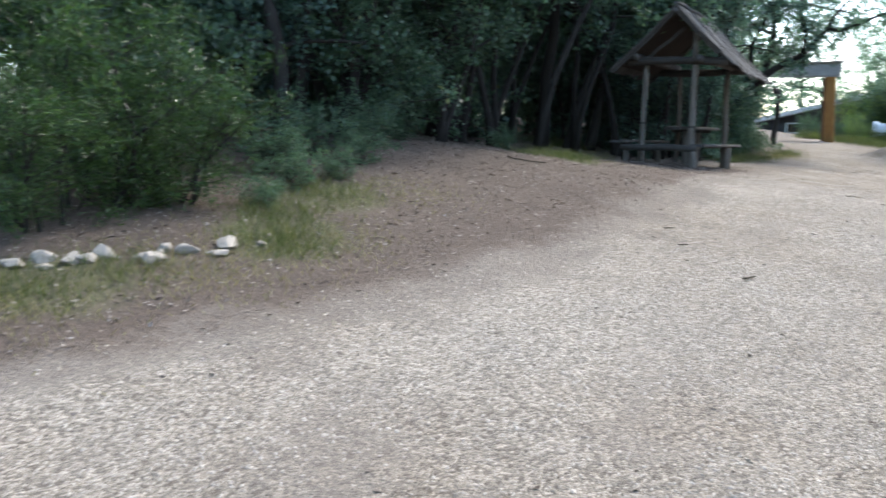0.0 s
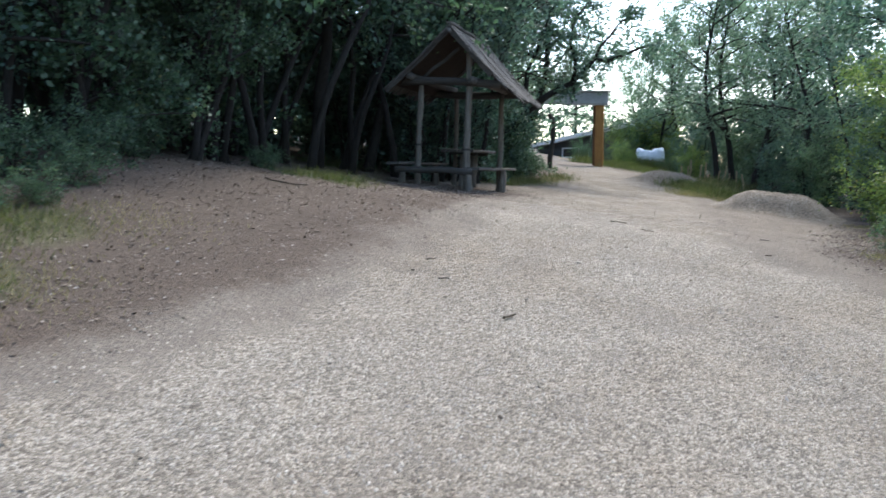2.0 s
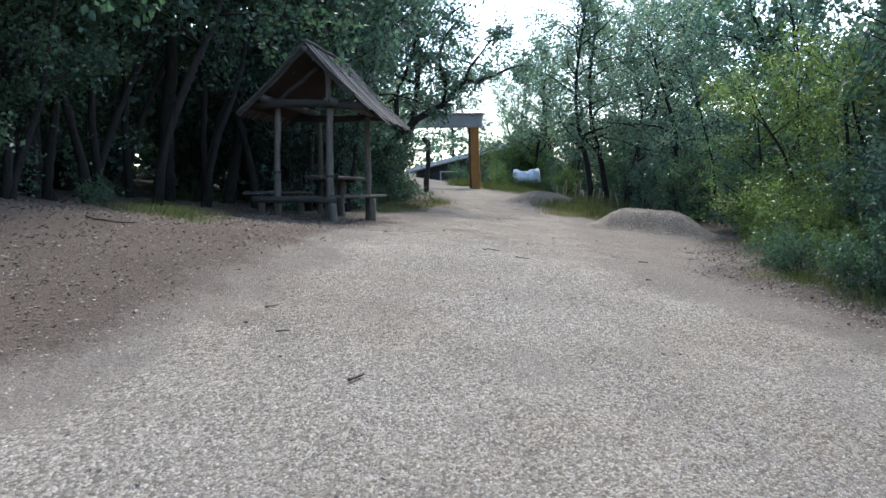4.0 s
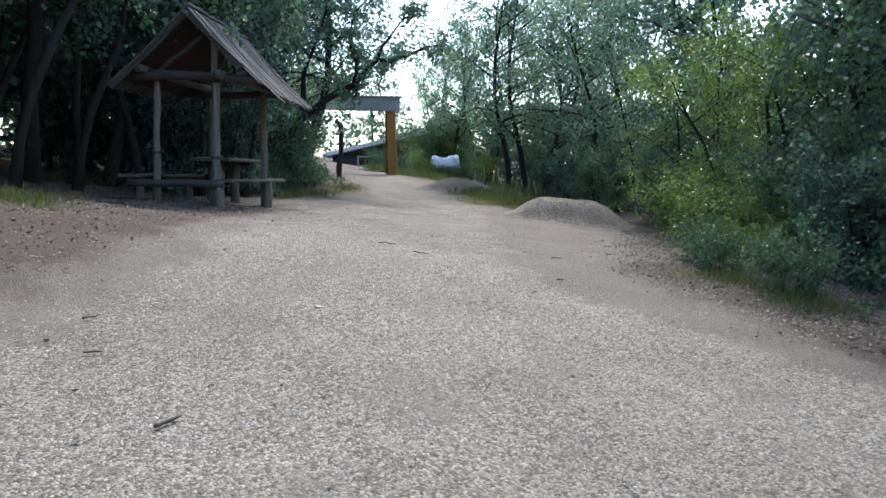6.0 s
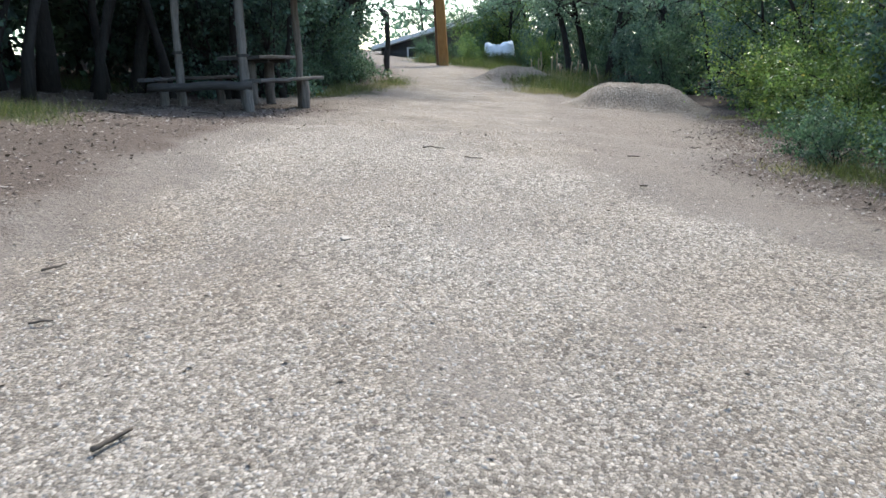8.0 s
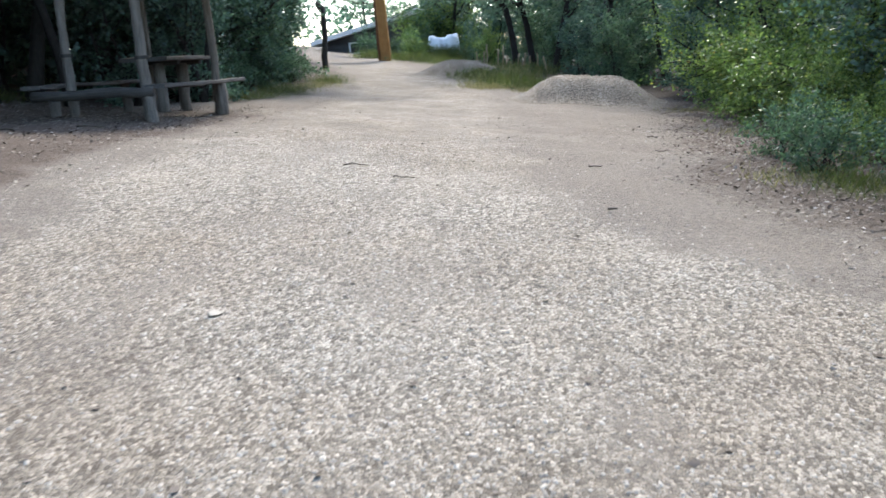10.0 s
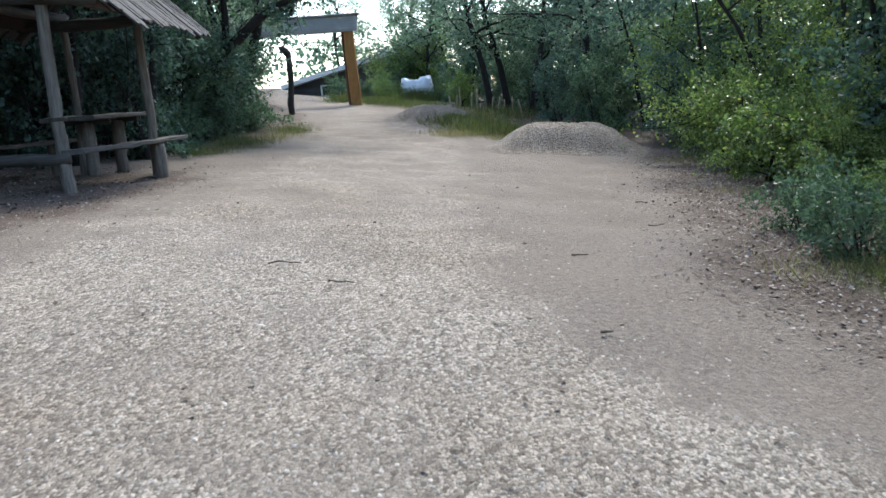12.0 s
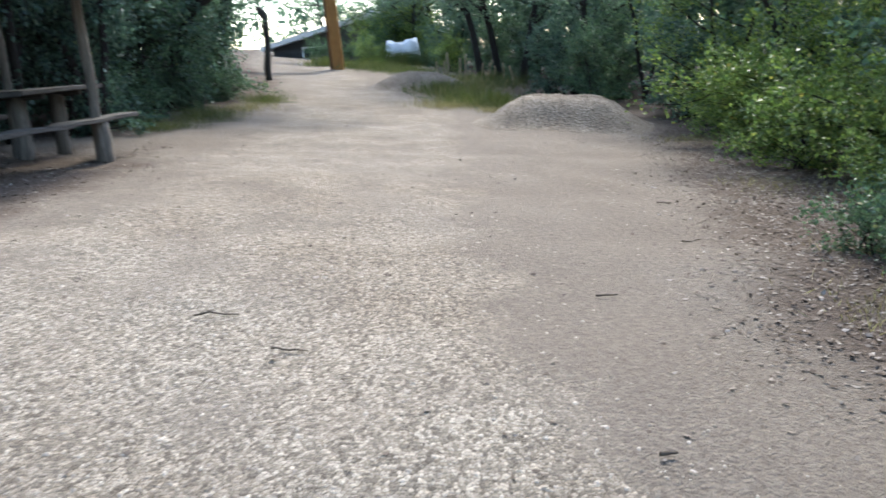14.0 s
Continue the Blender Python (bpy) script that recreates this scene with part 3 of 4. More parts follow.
def fast_mesh(name, v, f, mat):
    me = bpy.data.meshes.new(name)
    me.vertices.add(len(v))
    me.vertices.foreach_set("co", np.ascontiguousarray(v, np.float32).reshape(-1))
    k = f.shape[1]
    me.loops.add(f.size)
    me.loops.foreach_set("vertex_index", np.ascontiguousarray(f, np.int32).reshape(-1))
    me.polygons.add(len(f))
    me.polygons.foreach_set("loop_start", np.arange(0, f.size, k, dtype=np.int32))
    me.update(calc_edges=True)
    me.materials.append(mat)
    return me


def branch_path(g, start, way, length, steps, bend, rise):
    p, d = Vector(start), Vector(way).normalized()
    out = [p.copy()]
    for _ in range(steps):
        d = (d + Vector(g.normal(0, bend, 3)) + Vector((0, 0, rise))).normalized()
        p = p + d * (length / steps)
        out.append(p.copy())
    return out


def make_tree(seed, height, r, clear, spread, leaves, leaf, mat, label, stems=1, name="tree", category="tree", narrow=0.36, sag=-0.02, bough=0):
    """Trunk, limbs and boughs as tapered tubes, and leaves in sprays along the boughs."""
    g = np.random.default_rng(seed)
    t = thing(name, label, category)
    bark, tips = Shape(), []
    for s in range(stems):
        way = (g.normal(0, 0.10 + 0.12 * (stems > 1)), g.normal(0, 0.10 + 0.12 * (stems > 1)), 1)
        foot = (g.normal(0, 0.15) * (stems > 1), g.normal(0, 0.15) * (stems > 1), -0.15)
        path = branch_path(g, foot, way, height * g.uniform(0.75, 0.9), 9, 0.09, 0.04)
        bark.loft(path, circle(7), [r * (1.25 if i == 0 else 1) * (1 - 0.09 * i) for i in range(len(path))])
        limbs = bough or max(7, int(15 / stems))
        for i in range(limbs):
            h = clear + (1 - clear) * (i + g.uniform(0, 1)) / limbs
            j = min(8, int(h * 9))
            p = path[j].lerp(path[j + 1], h * 9 - j)
            a = i * 2.4 + g.uniform(-0.5, 0.5)
            reach = spread * (1.05 - 0.55 * abs(h - 0.45)) * g.uniform(0.7, 1.15)
            limb = branch_path(g, p, (math.cos(a), math.sin(a), 0.35 + 0.5 * h), reach, 5, 0.2, 0.02)
            rr = r * 0.42 * (1.1 - 0.6 * h)
            bark.loft(limb, circle(4), [rr * (1 - 0.16 * q) for q in range(6)])
            for q in range(1, 6):
                for _ in range(2):
                    w = Vector((math.cos(a), math.sin(a), 0.2)) * 0.5 + Vector(g.normal(0, 0.6, 3))
                    twig = branch_path(g, limb[q], w, reach * g.uniform(0.25, 0.55), 3, 0.25, sag)
                    bark.loft([twig[0], twig[3]], circle(3), [rr * 0.22, rr * 0.07])
                    tips.append((twig, g.uniform(0.3, 1.6)))
    part("trunk", bark, M_BARK, t, smooth=True)
    weight = np.array([w for _, w in tips])
    pick = g.choice(len(tips), leaves, p=weight / weight.sum())
    pos = np.array([[tuple(q) for q in tw] for tw, _ in tips])
    along = g.uniform(0.2, 3.0, leaves)
    i = np.minimum(along.astype(int), 2)
    fr = (along - i)[:, None]
    base = pos[pick, i] * (1 - fr) + pos[pick, i + 1] * fr
    tw = pos[pick, i + 1] - pos[pick, i]
    tw /= np.linalg.norm(tw, axis=1, keepdims=True)
    base = base + g.normal(0, spread * 0.05, (leaves, 3))
    way = tw * 0.5 + g.normal(0, 0.6, (leaves, 3)) + np.array([0, 0, -0.12])
    size = leaf * g.uniform(0.65, 1.3, leaves)
    v, f = blades(base, way, size, size * narrow, g)
    part("crown", fast_mesh("crown", v, f, mat), mat, t)
    return t


OAK = "broad-leaved tree with a dark trunk in the dense woods"
TREES = [
    make_tree(101, 8.5, 0.13, 0.18, 2.3, 9500, 0.105, M_LEAF, OAK),
    make_tree(102, 9.5, 0.15, 0.25, 2.5, 9500, 0.105, M_LEAF_B, "tall blue-green broad-leaved tree in the dense woods"),
    make_tree(103, 7.0, 0.09, 0.12, 1.9, 8500, 0.095, M_LEAF, "young many-stemmed tree at the edge of the woods", 3),
    make_tree(104, 8.0, 0.11, 0.22, 2.4, 8500, 0.1, M_LEAF_B, "slender blue-green tree with two stems in the woods", 2),
]
BACK = [
    make_tree(121, 9.0, 0.13, 0.12, 2.6, 3600, 0.2, M_LEAF, "dark leafy tree deep in the woods", bough=9),
    make_tree(122, 9.5, 0.12, 0.15, 2.6, 3600, 0.2, M_LEAF_B, "dark blue-green tree deep in the woods", bough=9),
]
POLES = [
    make_tree(131, 8.5, 0.075, 0.42, 2.1, 3600, 0.11, M_LEAF_B, "slim dark-stemmed tree with bare lower branches behind the shelter", 2, bough=8),
    make_tree(132, 9.0, 0.09, 0.36, 2.3, 4200, 0.11, M_LEAF, "slim crooked tree with a bare dark trunk in the woods", bough=11),
]
THIN = make_tree(105, 8.6, 0.11, 0.24, 2.5, 6400, 0.09, M_LEAF_HAZE, "thin open-crowned tree against the bright sky")
CANOPY = make_tree(107, 9.5, 0.16, 0.42, 3.4, 9000, 0.11, M_LEAF_B, "tall spreading tree with dark limbs over the shelter", bough=14)
YELLOW = make_tree(106, 5.2, 0.075, 0.10, 1.8, 9500, 0.062, M_LEAF_Y, "yellow-green leaning tree at the edge of the path", 2)
SHRUBS = [
    make_tree(111, 2.2, 0.03, 0.05, 1.0, 6800, 0.066, M_LEAF, "dense dark green shrub at the edge of the woods", 5, "shrub", "shrub"),
    make_tree(112, 2.8, 0.035, 0.05, 1.15, 7200, 0.074, M_LEAF_B, "dense blue-green shrub at the edge of the woods", 5, "shrub", "shrub"),
    make_tree(113, 1.3, 0.02, 0.05, 0.8, 3600, 0.06, M_LEAF, "low dark green undergrowth shrub beside the path", 5, "shrub", "shrub"),
]
BACKSHRUB = make_tree(116, 2.8, 0.035, 0.04, 1.3, 2600, 0.14, M_LEAF_B, "dense dark shrub deep in the woods", 4, "shrub", "shrub", bough=4)
BROOM = make_tree(114, 2.0, 0.025, 0.03, 0.9, 13000, 0.065, M_NEEDLE, "feathery bright green broom bush beside the stones", 7, "broom_bush", "bush", 0.09, 0.12)
LOWYEL = make_tree(115, 1.8, 0.025, 0.05, 1.0, 7000, 0.055, M_LEAF_Y, "yellow-green shrub overhanging the path edge", 4, "shrub", "shrub")


def plant(kind, x, y, scale, turn, tall=1.0, sink=0.05):
    return copy_thing(kind, Matrix.Translation((x, y, zat(x, y) - sink)) @ Matrix.Rotation(turn, 4, "Z") @ Matrix.Diagonal((scale, scale, scale * tall, 1)))


G2 = np.random.default_rng(21)
# the woods on the side of the shelter
for i, (x, y, s) in enumerate([
    (-7.2, 7.6, 0.9), (-8.1, 10.4, 1.0), (-8.4, 13.2, 0.95), (-8.6, 16.0, 1.0), (-7.6, 18.6, 0.9), (-7.6, 21.2, 0.9), (-6.9, 23.6, 0.9), (-6.9, 27.0, 0.85), (-8.2, 31.0, 0.9),
]):
    plant(TREES[(i * 3 + i // 4) % 4], x + G2.normal(0, 0.2), y + G2.normal(0, 0.2), s, G2.uniform(0, 6.28), G2.uniform(0.9, 1.1))
for x, y, s, a in ((-7.3, 9.6, 0.72, 0.6), (-7.0, 11.4, 0.7, 2.4), (-7.4, 12.4, 0.75, 4.2)):
    plant(TREES[2], x, y, s, a)
for i, (x, y, s) in enumerate([
    (-9.7, 5.0, 1.0), (-8.9, 3.4, 1.0), (-11.6, 4.2, 1.2), (-10.8, 8.8, 1.1), (-11.2, 12.5, 1.1), (-11.1, 16.4, 1.1), (-10.2, 20.0, 1.1), (-10.6, 23.6, 1.1), (-10.5, 28.0, 1.0),
    (-14.2, 10.0, 1.2), (-14.7, 15, 1.2), (-14.2, 20, 1.2), (-14.5, 25, 1.2), (-14.5, 31, 1.1), (-12.0, 35.5, 1.0), (-13.0, 6.5, 1.2), (-12.6, 18.0, 1.2),
]):
    plant(BACK[i % 2], x + G2.normal(0, 0.2), y + G2.normal(0, 0.2), s, G2.uniform(0, 6.28), G2.uniform(0.9, 1.1))
for i, (x, y, s) in enumerate([
    (-7.3, 12.8, 1.0), (-6.9, 13.3, 0.9), (-7.4, 14.3, 1.0), (-6.8, 15.1, 1.0), (-7.8, 15.9, 1.05), (-6.6, 16.6, 0.95), (-7.1, 17.6, 1.05), (-6.3, 18.5, 1.0), (-5.6, 19.6, 1.0), (-6.4, 20.3, 1.1), (-4.9, 20.6, 0.9), (-8.0, 9.2, 1.0), (-7.4, 8.4, 0.9), (-8.3, 13.8, 1.1), (-8.6, 17.2, 1.1),
]):
    plant(POLES[i % 2], x, y, s, G2.uniform(0, 6.28), G2.uniform(0.95, 1.1))
for i, (x, y, s) in enumerate([
    (-7.1, 5.6, 1.2), (-8.1, 8.2, 1.0), (-7.7, 10.4, 1.0), (-6.2, 19.8, 1.1), (-6.8, 20.8, 1.1),
    (-5.7, 21.8, 1.1), (-5.6, 23.8, 1.2), (-5.5, 25.8, 1.2), (-5.6, 28.2, 1.1), (-6.1, 30.6, 1.1), (-7.0, 33.0, 1.1), (-5.3, 20.7, 1.0),
]):
    plant(SHRUBS[i % 2], x, y, s, G2.uniform(0, 6.28), G2.uniform(0.85, 1.15))
for x, y, s in ((-9.2, 7.2, 1.2), (-9.9, 14.5, 1.3), (-9.7, 12.4, 1.2), (-9.6, 16.4, 1.3), (-9.5, 18.2, 1.3), (-9.8, 21.6, 1.3), (-8.4, 24.6, 1.3), (-8.2, 28.6, 1.2), (-11.8, 10.5, 1.6), (-12.1, 14.6, 1.6), (-11.8, 18.6, 1.6), (-12.6, 22.4, 1.6), (-9.6, 10.4, 1.2), (-11.0, 26.0, 1.5), (-8.3, 20.0, 1.2), (-8.5, 22.4, 1.2), (-15.5, 12.5, 1.9), (-16, 17, 1.9), (-15.5, 21.5, 1.9), (-17, 8.5, 1.9), (-18.5, 14.5, 2.1), (-18.5, 19.5, 2.1), (-17, 25, 2.0), (-13, 27.5, 1.8), (-13.5, 20.2, 1.5), (-10.8, 13.6, 1.1), (-10.6, 17.4, 1.1)):
    plant(BACKSHRUB, x, y, s, G2.uniform(0, 6.28), G2.uniform(0.9, 1.2))
# the woods across the path
for i, (x, y, s) in enumerate([(6.0, 9.0, 0.9), (5.9, 13.2, 0.85), (6.4, 16.4, 0.9), (6.9, 20.8, 0.95), (7.6, 25.0, 1.0), (6.8, 5.0, 1.0), (6.6, 29.0, 0.95)]):
    plant(TREES[(i * 3 + 1 + i // 5) % 4], x + G2.normal(0, 0.2), y + G2.normal(0, 0.2), s, G2.uniform(0, 6.28), G2.uniform(0.9, 1.1))
for i, (x, y, s) in enumerate([
    (8.2, 30.5, 1.0), (9.2, 11.0, 1.1), (10.0, 15.5, 1.1), (10.4, 20.5, 1.15), (11.6, 26.0, 1.2), (12.0, 32.0, 1.1), (9.0, 37.0, 1.0), (7.6, 41.0, 0.9), (8.6, 18.2, 1.0), (8.8, 23.0, 1.0),
]):
    plant(BACK[i % 2], x, y, s, G2.uniform(0, 6.28), G2.uniform(0.9, 1.1))
for i, (x, y, s) in enumerate([(5.4, 14.4, 0.9), (5.8, 18.0, 0.9), (6.2, 22.6, 1.0), (5.6, 11.4, 0.9), (5.0, 28.6, 0.85)]):
    plant(POLES[i % 2], x, y, s, G2.uniform(0, 6.28), G2.uniform(0.95, 1.1))
for i, (x, y, s) in enumerate([
    (5.3, 9.4, 0.9), (5.0, 11.3, 0.95), (4.7, 13.0, 0.85), (5.2, 14.4, 0.9), (5.6, 16.0, 1.0), (5.9, 18.0, 1.0), (6.0, 20.6, 1.0), (5.9, 23.0, 1.0), (5.2, 25.2, 1.0), (3.7, 27.8, 0.8), (3.0, 30.2, 0.75), (4.6, 29.6, 1.0), (4.8, 32.0, 1.1), (3.0, 36.0, 1.0), (0.6, 40.5, 0.9), (2.2, 38.0, 0.9),
]):
    plant(SHRUBS[(i + 1) % 2], x, y, s, G2.uniform(0, 6.28), G2.uniform(0.8, 1.1))
for x, y, s in ((7.2, 11.0, 1.2), (7.4, 15.0, 1.2), (7.6, 19.0, 1.2), (7.4, 23.2, 1.2), (6.4, 27.6, 1.2), (6.6, 32.0, 1.3), (5.2, 35.6, 1.3), (4.4, 39.6, 1.3), (2.4, 42.4, 1.2), (1.4, 46.0, 1.2), (4.0, 47.0, 1.4), (7.0, 40.0, 1.4)):
    plant(BACKSHRUB, x, y, s, G2.uniform(0, 6.28), G2.uniform(0.9, 1.2))
for x, y, s, a in ((5.0, 20.2, 0.9, 0.3), (5.2, 23.2, 0.85, 2.0), (5.3, 17.6, 0.9, 1.0)):
    plant(YELLOW, x, y, s, a)
for x, y, s, a in ((4.45, 18.2, 0.85, 0), (4.3, 15.8, 0.6, 2), (4.8, 20.0, 0.95, 4), (5.0, 22.0, 0.9, 1), (3.8, 13.6, 0.4, 3), (4.9, 16.8, 0.9, 5)):
    plant(LOWYEL, x, y, s, a)
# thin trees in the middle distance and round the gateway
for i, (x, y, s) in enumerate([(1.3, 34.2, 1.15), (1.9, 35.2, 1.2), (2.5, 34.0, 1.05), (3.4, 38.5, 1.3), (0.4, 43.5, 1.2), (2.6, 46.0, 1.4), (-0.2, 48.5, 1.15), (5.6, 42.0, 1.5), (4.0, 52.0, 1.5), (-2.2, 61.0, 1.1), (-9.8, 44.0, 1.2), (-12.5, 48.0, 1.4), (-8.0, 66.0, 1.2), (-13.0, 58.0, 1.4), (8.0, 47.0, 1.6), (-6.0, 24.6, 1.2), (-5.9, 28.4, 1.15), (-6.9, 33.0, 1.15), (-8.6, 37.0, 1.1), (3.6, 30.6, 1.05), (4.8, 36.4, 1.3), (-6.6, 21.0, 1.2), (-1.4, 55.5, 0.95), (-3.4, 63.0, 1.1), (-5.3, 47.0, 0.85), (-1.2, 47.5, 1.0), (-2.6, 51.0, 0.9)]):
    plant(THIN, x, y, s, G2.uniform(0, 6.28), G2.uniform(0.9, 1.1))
for x, y, s, a in ((-7.4, 16.6, 1.0, 0.4), (-6.6, 20.4, 1.0, 2.2), (-5.4, 21.8, 0.95, 4.0), (-7.4, 13.0, 1.0, 5.2), (-5.5, 28.6, 1.05, 1.2), (-5.6, 25.2, 1.0, 3.1), (6.2, 15.6, 1.0, 0.5), (-7.6, 9.6, 1.0, 2.0)):
    plant(CANOPY, x, y, s, a)
for x, y, s, a in ((-2.5, 49.6, 0.62, 1.0), (-0.9, 49.4, 0.75, 3.0)):
    plant(TREES[2], x, y, s, a)
for i, (x, y, s) in enumerate([(-2.9, 41.0, 0.6), (-3.1, 43.5, 0.7), (-0.5, 42.5, 0.7), (0.3, 38.8, 0.7), (-1.2, 43.4, 0.35), (-1.9, 43.7, 0.32), (-2.5, 43.8, 0.4), (-5.2, 44.0, 0.8), (-4.6, 47.0, 0.7), (-3.0, 47.5, 1.2), (-2.9, 46.6, 1.0), (-2.2, 48.4, 1.9), (-1.2, 47.8, 1.6)]):
    plant(SHRUBS[2] if i % 3 else LOWYEL, x, y, s, G2.uniform(0, 6.28), 1.2)
# broom and undergrowth near the start
for x, y, s, a, h in ((-6.0, 4.4, 0.95, 0, 1.1), (-5.75, 5.0, 0.72, 4, 1.05), (-5.75, 3.6, 0.75, 3, 1.0), (-6.9, 3.7, 1.1, 2, 1.2), (-7.3, 5.0, 1.15, 1, 1.2)):
    plant(BROOM, x, y, s, a, h)
for x, y, s, a in ((-6.2, 6.6, 0.5, 0), (-6.5, 7.6, 0.6, 2), (-5.6, 6.4, 0.35, 5), (-5.25, 5.5, 0.28, 1), (-5.5, 7.0, 0.3, 4), (-5.9, 7.9, 0.4, 2), (-6.6, 8.8, 0.6, 1), (-6.9, 10.2, 0.55, 4), (-6.3, 12.6, 0.35, 3), (2.9, 12.6, 0.5, 1), (3.4, 11.4, 0.6, 2), (3.0, 13.6, 0.45, 4), (-5.0, 22.4, 0.7, 2), (-4.8, 24.6, 0.7, 3), (-4.9, 26.8, 0.7, 1)):
    plant(SHRUBS[2], x, y, s, a)
for proto in (*TREES, *BACK, *POLES, BACKSHRUB, CANOPY, THIN, YELLOW, *SHRUBS, BROOM, LOWYEL):
    for o in (*proto.children_recursive, proto):
        bpy.data.objects.remove(o)


def leaning_tree():
    """A crooked trunk that leans out over the path, with bare elbows and sprays of leaves at its ends."""
    g = np.random.default_rng(141)
    foot = Vector((-5.5, 25.3, zat(-5.5, 25.3) - 0.1))
    t = thing("leaning_tree", "dark crooked tree leaning out over the path before the gateway", "tree", foot)
    bark, ends = Shape(), []

    def run(points, r0, r1):
        pts = [Vector(q) - foot for q in points]
        fine = []
        for a, b in zip(pts, pts[1:]):
            fine += [a, a.lerp(b, 0.5) + Vector(g.normal(0, 0.05, 3))]
        fine.append(pts[-1])
        k = len(fine) - 1
        bark.loft(fine, circle(7), [r0 + (r1 - r0) * i / k for i in range(k + 1)])
        return fine

    runs = [run([foot, (-5.2, 25.2, 2.2), (-4.7, 25.1, 3.0), (-4.0, 25.0, 3.5), (-3.3, 25.2, 3.9), (-2.7, 25.5, 4.6), (-1.9, 25.7, 4.75), (-0.9, 25.9, 5.1)], 0.15, 0.03),
            run([(-3.3, 25.2, 3.9), (-3.2, 25.1, 4.5), (-3.35, 25.0, 5.3), (-2.9, 25.2, 6.2)], 0.07, 0.02),
            run([(-4.7, 25.1, 3.0), (-4.6, 25.0, 4.2), (-4.2, 25.2, 5.3), (-3.7, 25.4, 6.6)], 0.09, 0.02),
            run([(-2.7, 25.5, 4.6), (-2.3, 25.3, 5.2), (-1.6, 25.4, 5.9)], 0.05, 0.015),
            run([(-3.35, 25.2, 3.9), (-3.2, 25.3, 3.62)], 0.05, 0.035)]
    for n, pts in enumerate(runs[:4]):
        for p in pts[(7 if n == 0 else 3):]:
            for _ in range(4):
                way = Vector(g.normal(0, 0.7, 3)) + Vector((0.25, 0, 0.25))
                twig = branch_path(g, p, way, g.uniform(0.4, 1.0), 3, 0.3, 0.0)
                bark.loft([twig[0], twig[1], twig[3]], circle(3), [0.014, 0.01, 0.004])
                ends.append([tuple(q) for q in twig])
    part("trunk", bark, M_BARK, t, smooth=True)
    pos = np.array(ends)
    n = 5200
    pick, along = g.integers(0, len(pos), n), g.uniform(0.3, 3.0, n)
    i = np.minimum(along.astype(int), 2)
    fr = (along - i)[:, None]
    base = pos[pick, i] * (1 - fr) + pos[pick, i + 1] * fr + g.normal(0, 0.1, (n, 3))
    size = 0.09 * g.uniform(0.65, 1.3, n)
    v, f = blades(base, g.normal(0, 0.6, (n, 3)) + np.array([0.1, 0, -0.1]), size, size * 0.36, g)
    part("crown", fast_mesh("crown", v, f, M_LEAF_B), M_LEAF_B, t)


leaning_tree()


def far_woods():
    """The wooded distance all round, as clumps of leaves."""
    g = np.random.default_rng(31)
    n = 52000
    a = g.uniform(0, 2 * math.pi, n)
    r = g.uniform(24, 46, n)
    x, y = r * np.cos(a), 18 + 1.35 * r * np.sin(a)
    top = 7.5 + 2.2 * np.sin(a * 9) + 1.5 * np.sin(a * 23 + 1)
    ahead = (a > math.pi / 2 - 0.62) & (a < math.pi / 2 + 0.42)
    top = np.where(ahead, 4.2 + 1.2 * np.sin(a * 40), top)
    keep = ~(ahead & (y < np.where(x > 2.5, 47, 63))) & ~((np.abs(x + 4) < 8) & (y > 50) & (y < 62))
    z = g.uniform(0, 1, n) ** 0.8 * top
    p = np.stack([x, y, lie(x, y) + z], -1)[keep]
    k = len(p)
    size = g.uniform(0.22, 0.5, k)
    v, f = blades(p, g.normal(size=(k, 3)), size, size * 0.4, g)
    ob = new("far_woods", fast_mesh("far_woods", v, f, M_LEAF_B))
    tagged(ob, "distant dense green woods round the clearing", "woods", kind="stuff")


far_woods()


def scatter_grass(name, label, spots, mat):
    g = np.random.default_rng(41)
    P, D, L, W = [], [], [], []
    for x, y, r, n, h in spots:
        q = g.normal(0, r * 0.5, (n, 2)) + (x, y)
        P.append(np.stack([q[:, 0], q[:, 1], lie(q[:, 0], q[:, 1]) - 0.01], -1))
        D.append(np.stack([g.normal(0, 0.6, n), g.normal(0, 0.6, n), np.ones(n)], -1))
        L.append(h * g.uniform(0.4, 1.2, n))
        W.append(np.full(n, 0.003 if h < 0.4 else 0.008))
    P, D, L, W = map(np.concatenate, (P, D, L, W))
    v, f = blades(P, D, L, W, g)
    tagged(new(name, fast_mesh(name, v, f, mat)), label, "grass", kind="stuff")


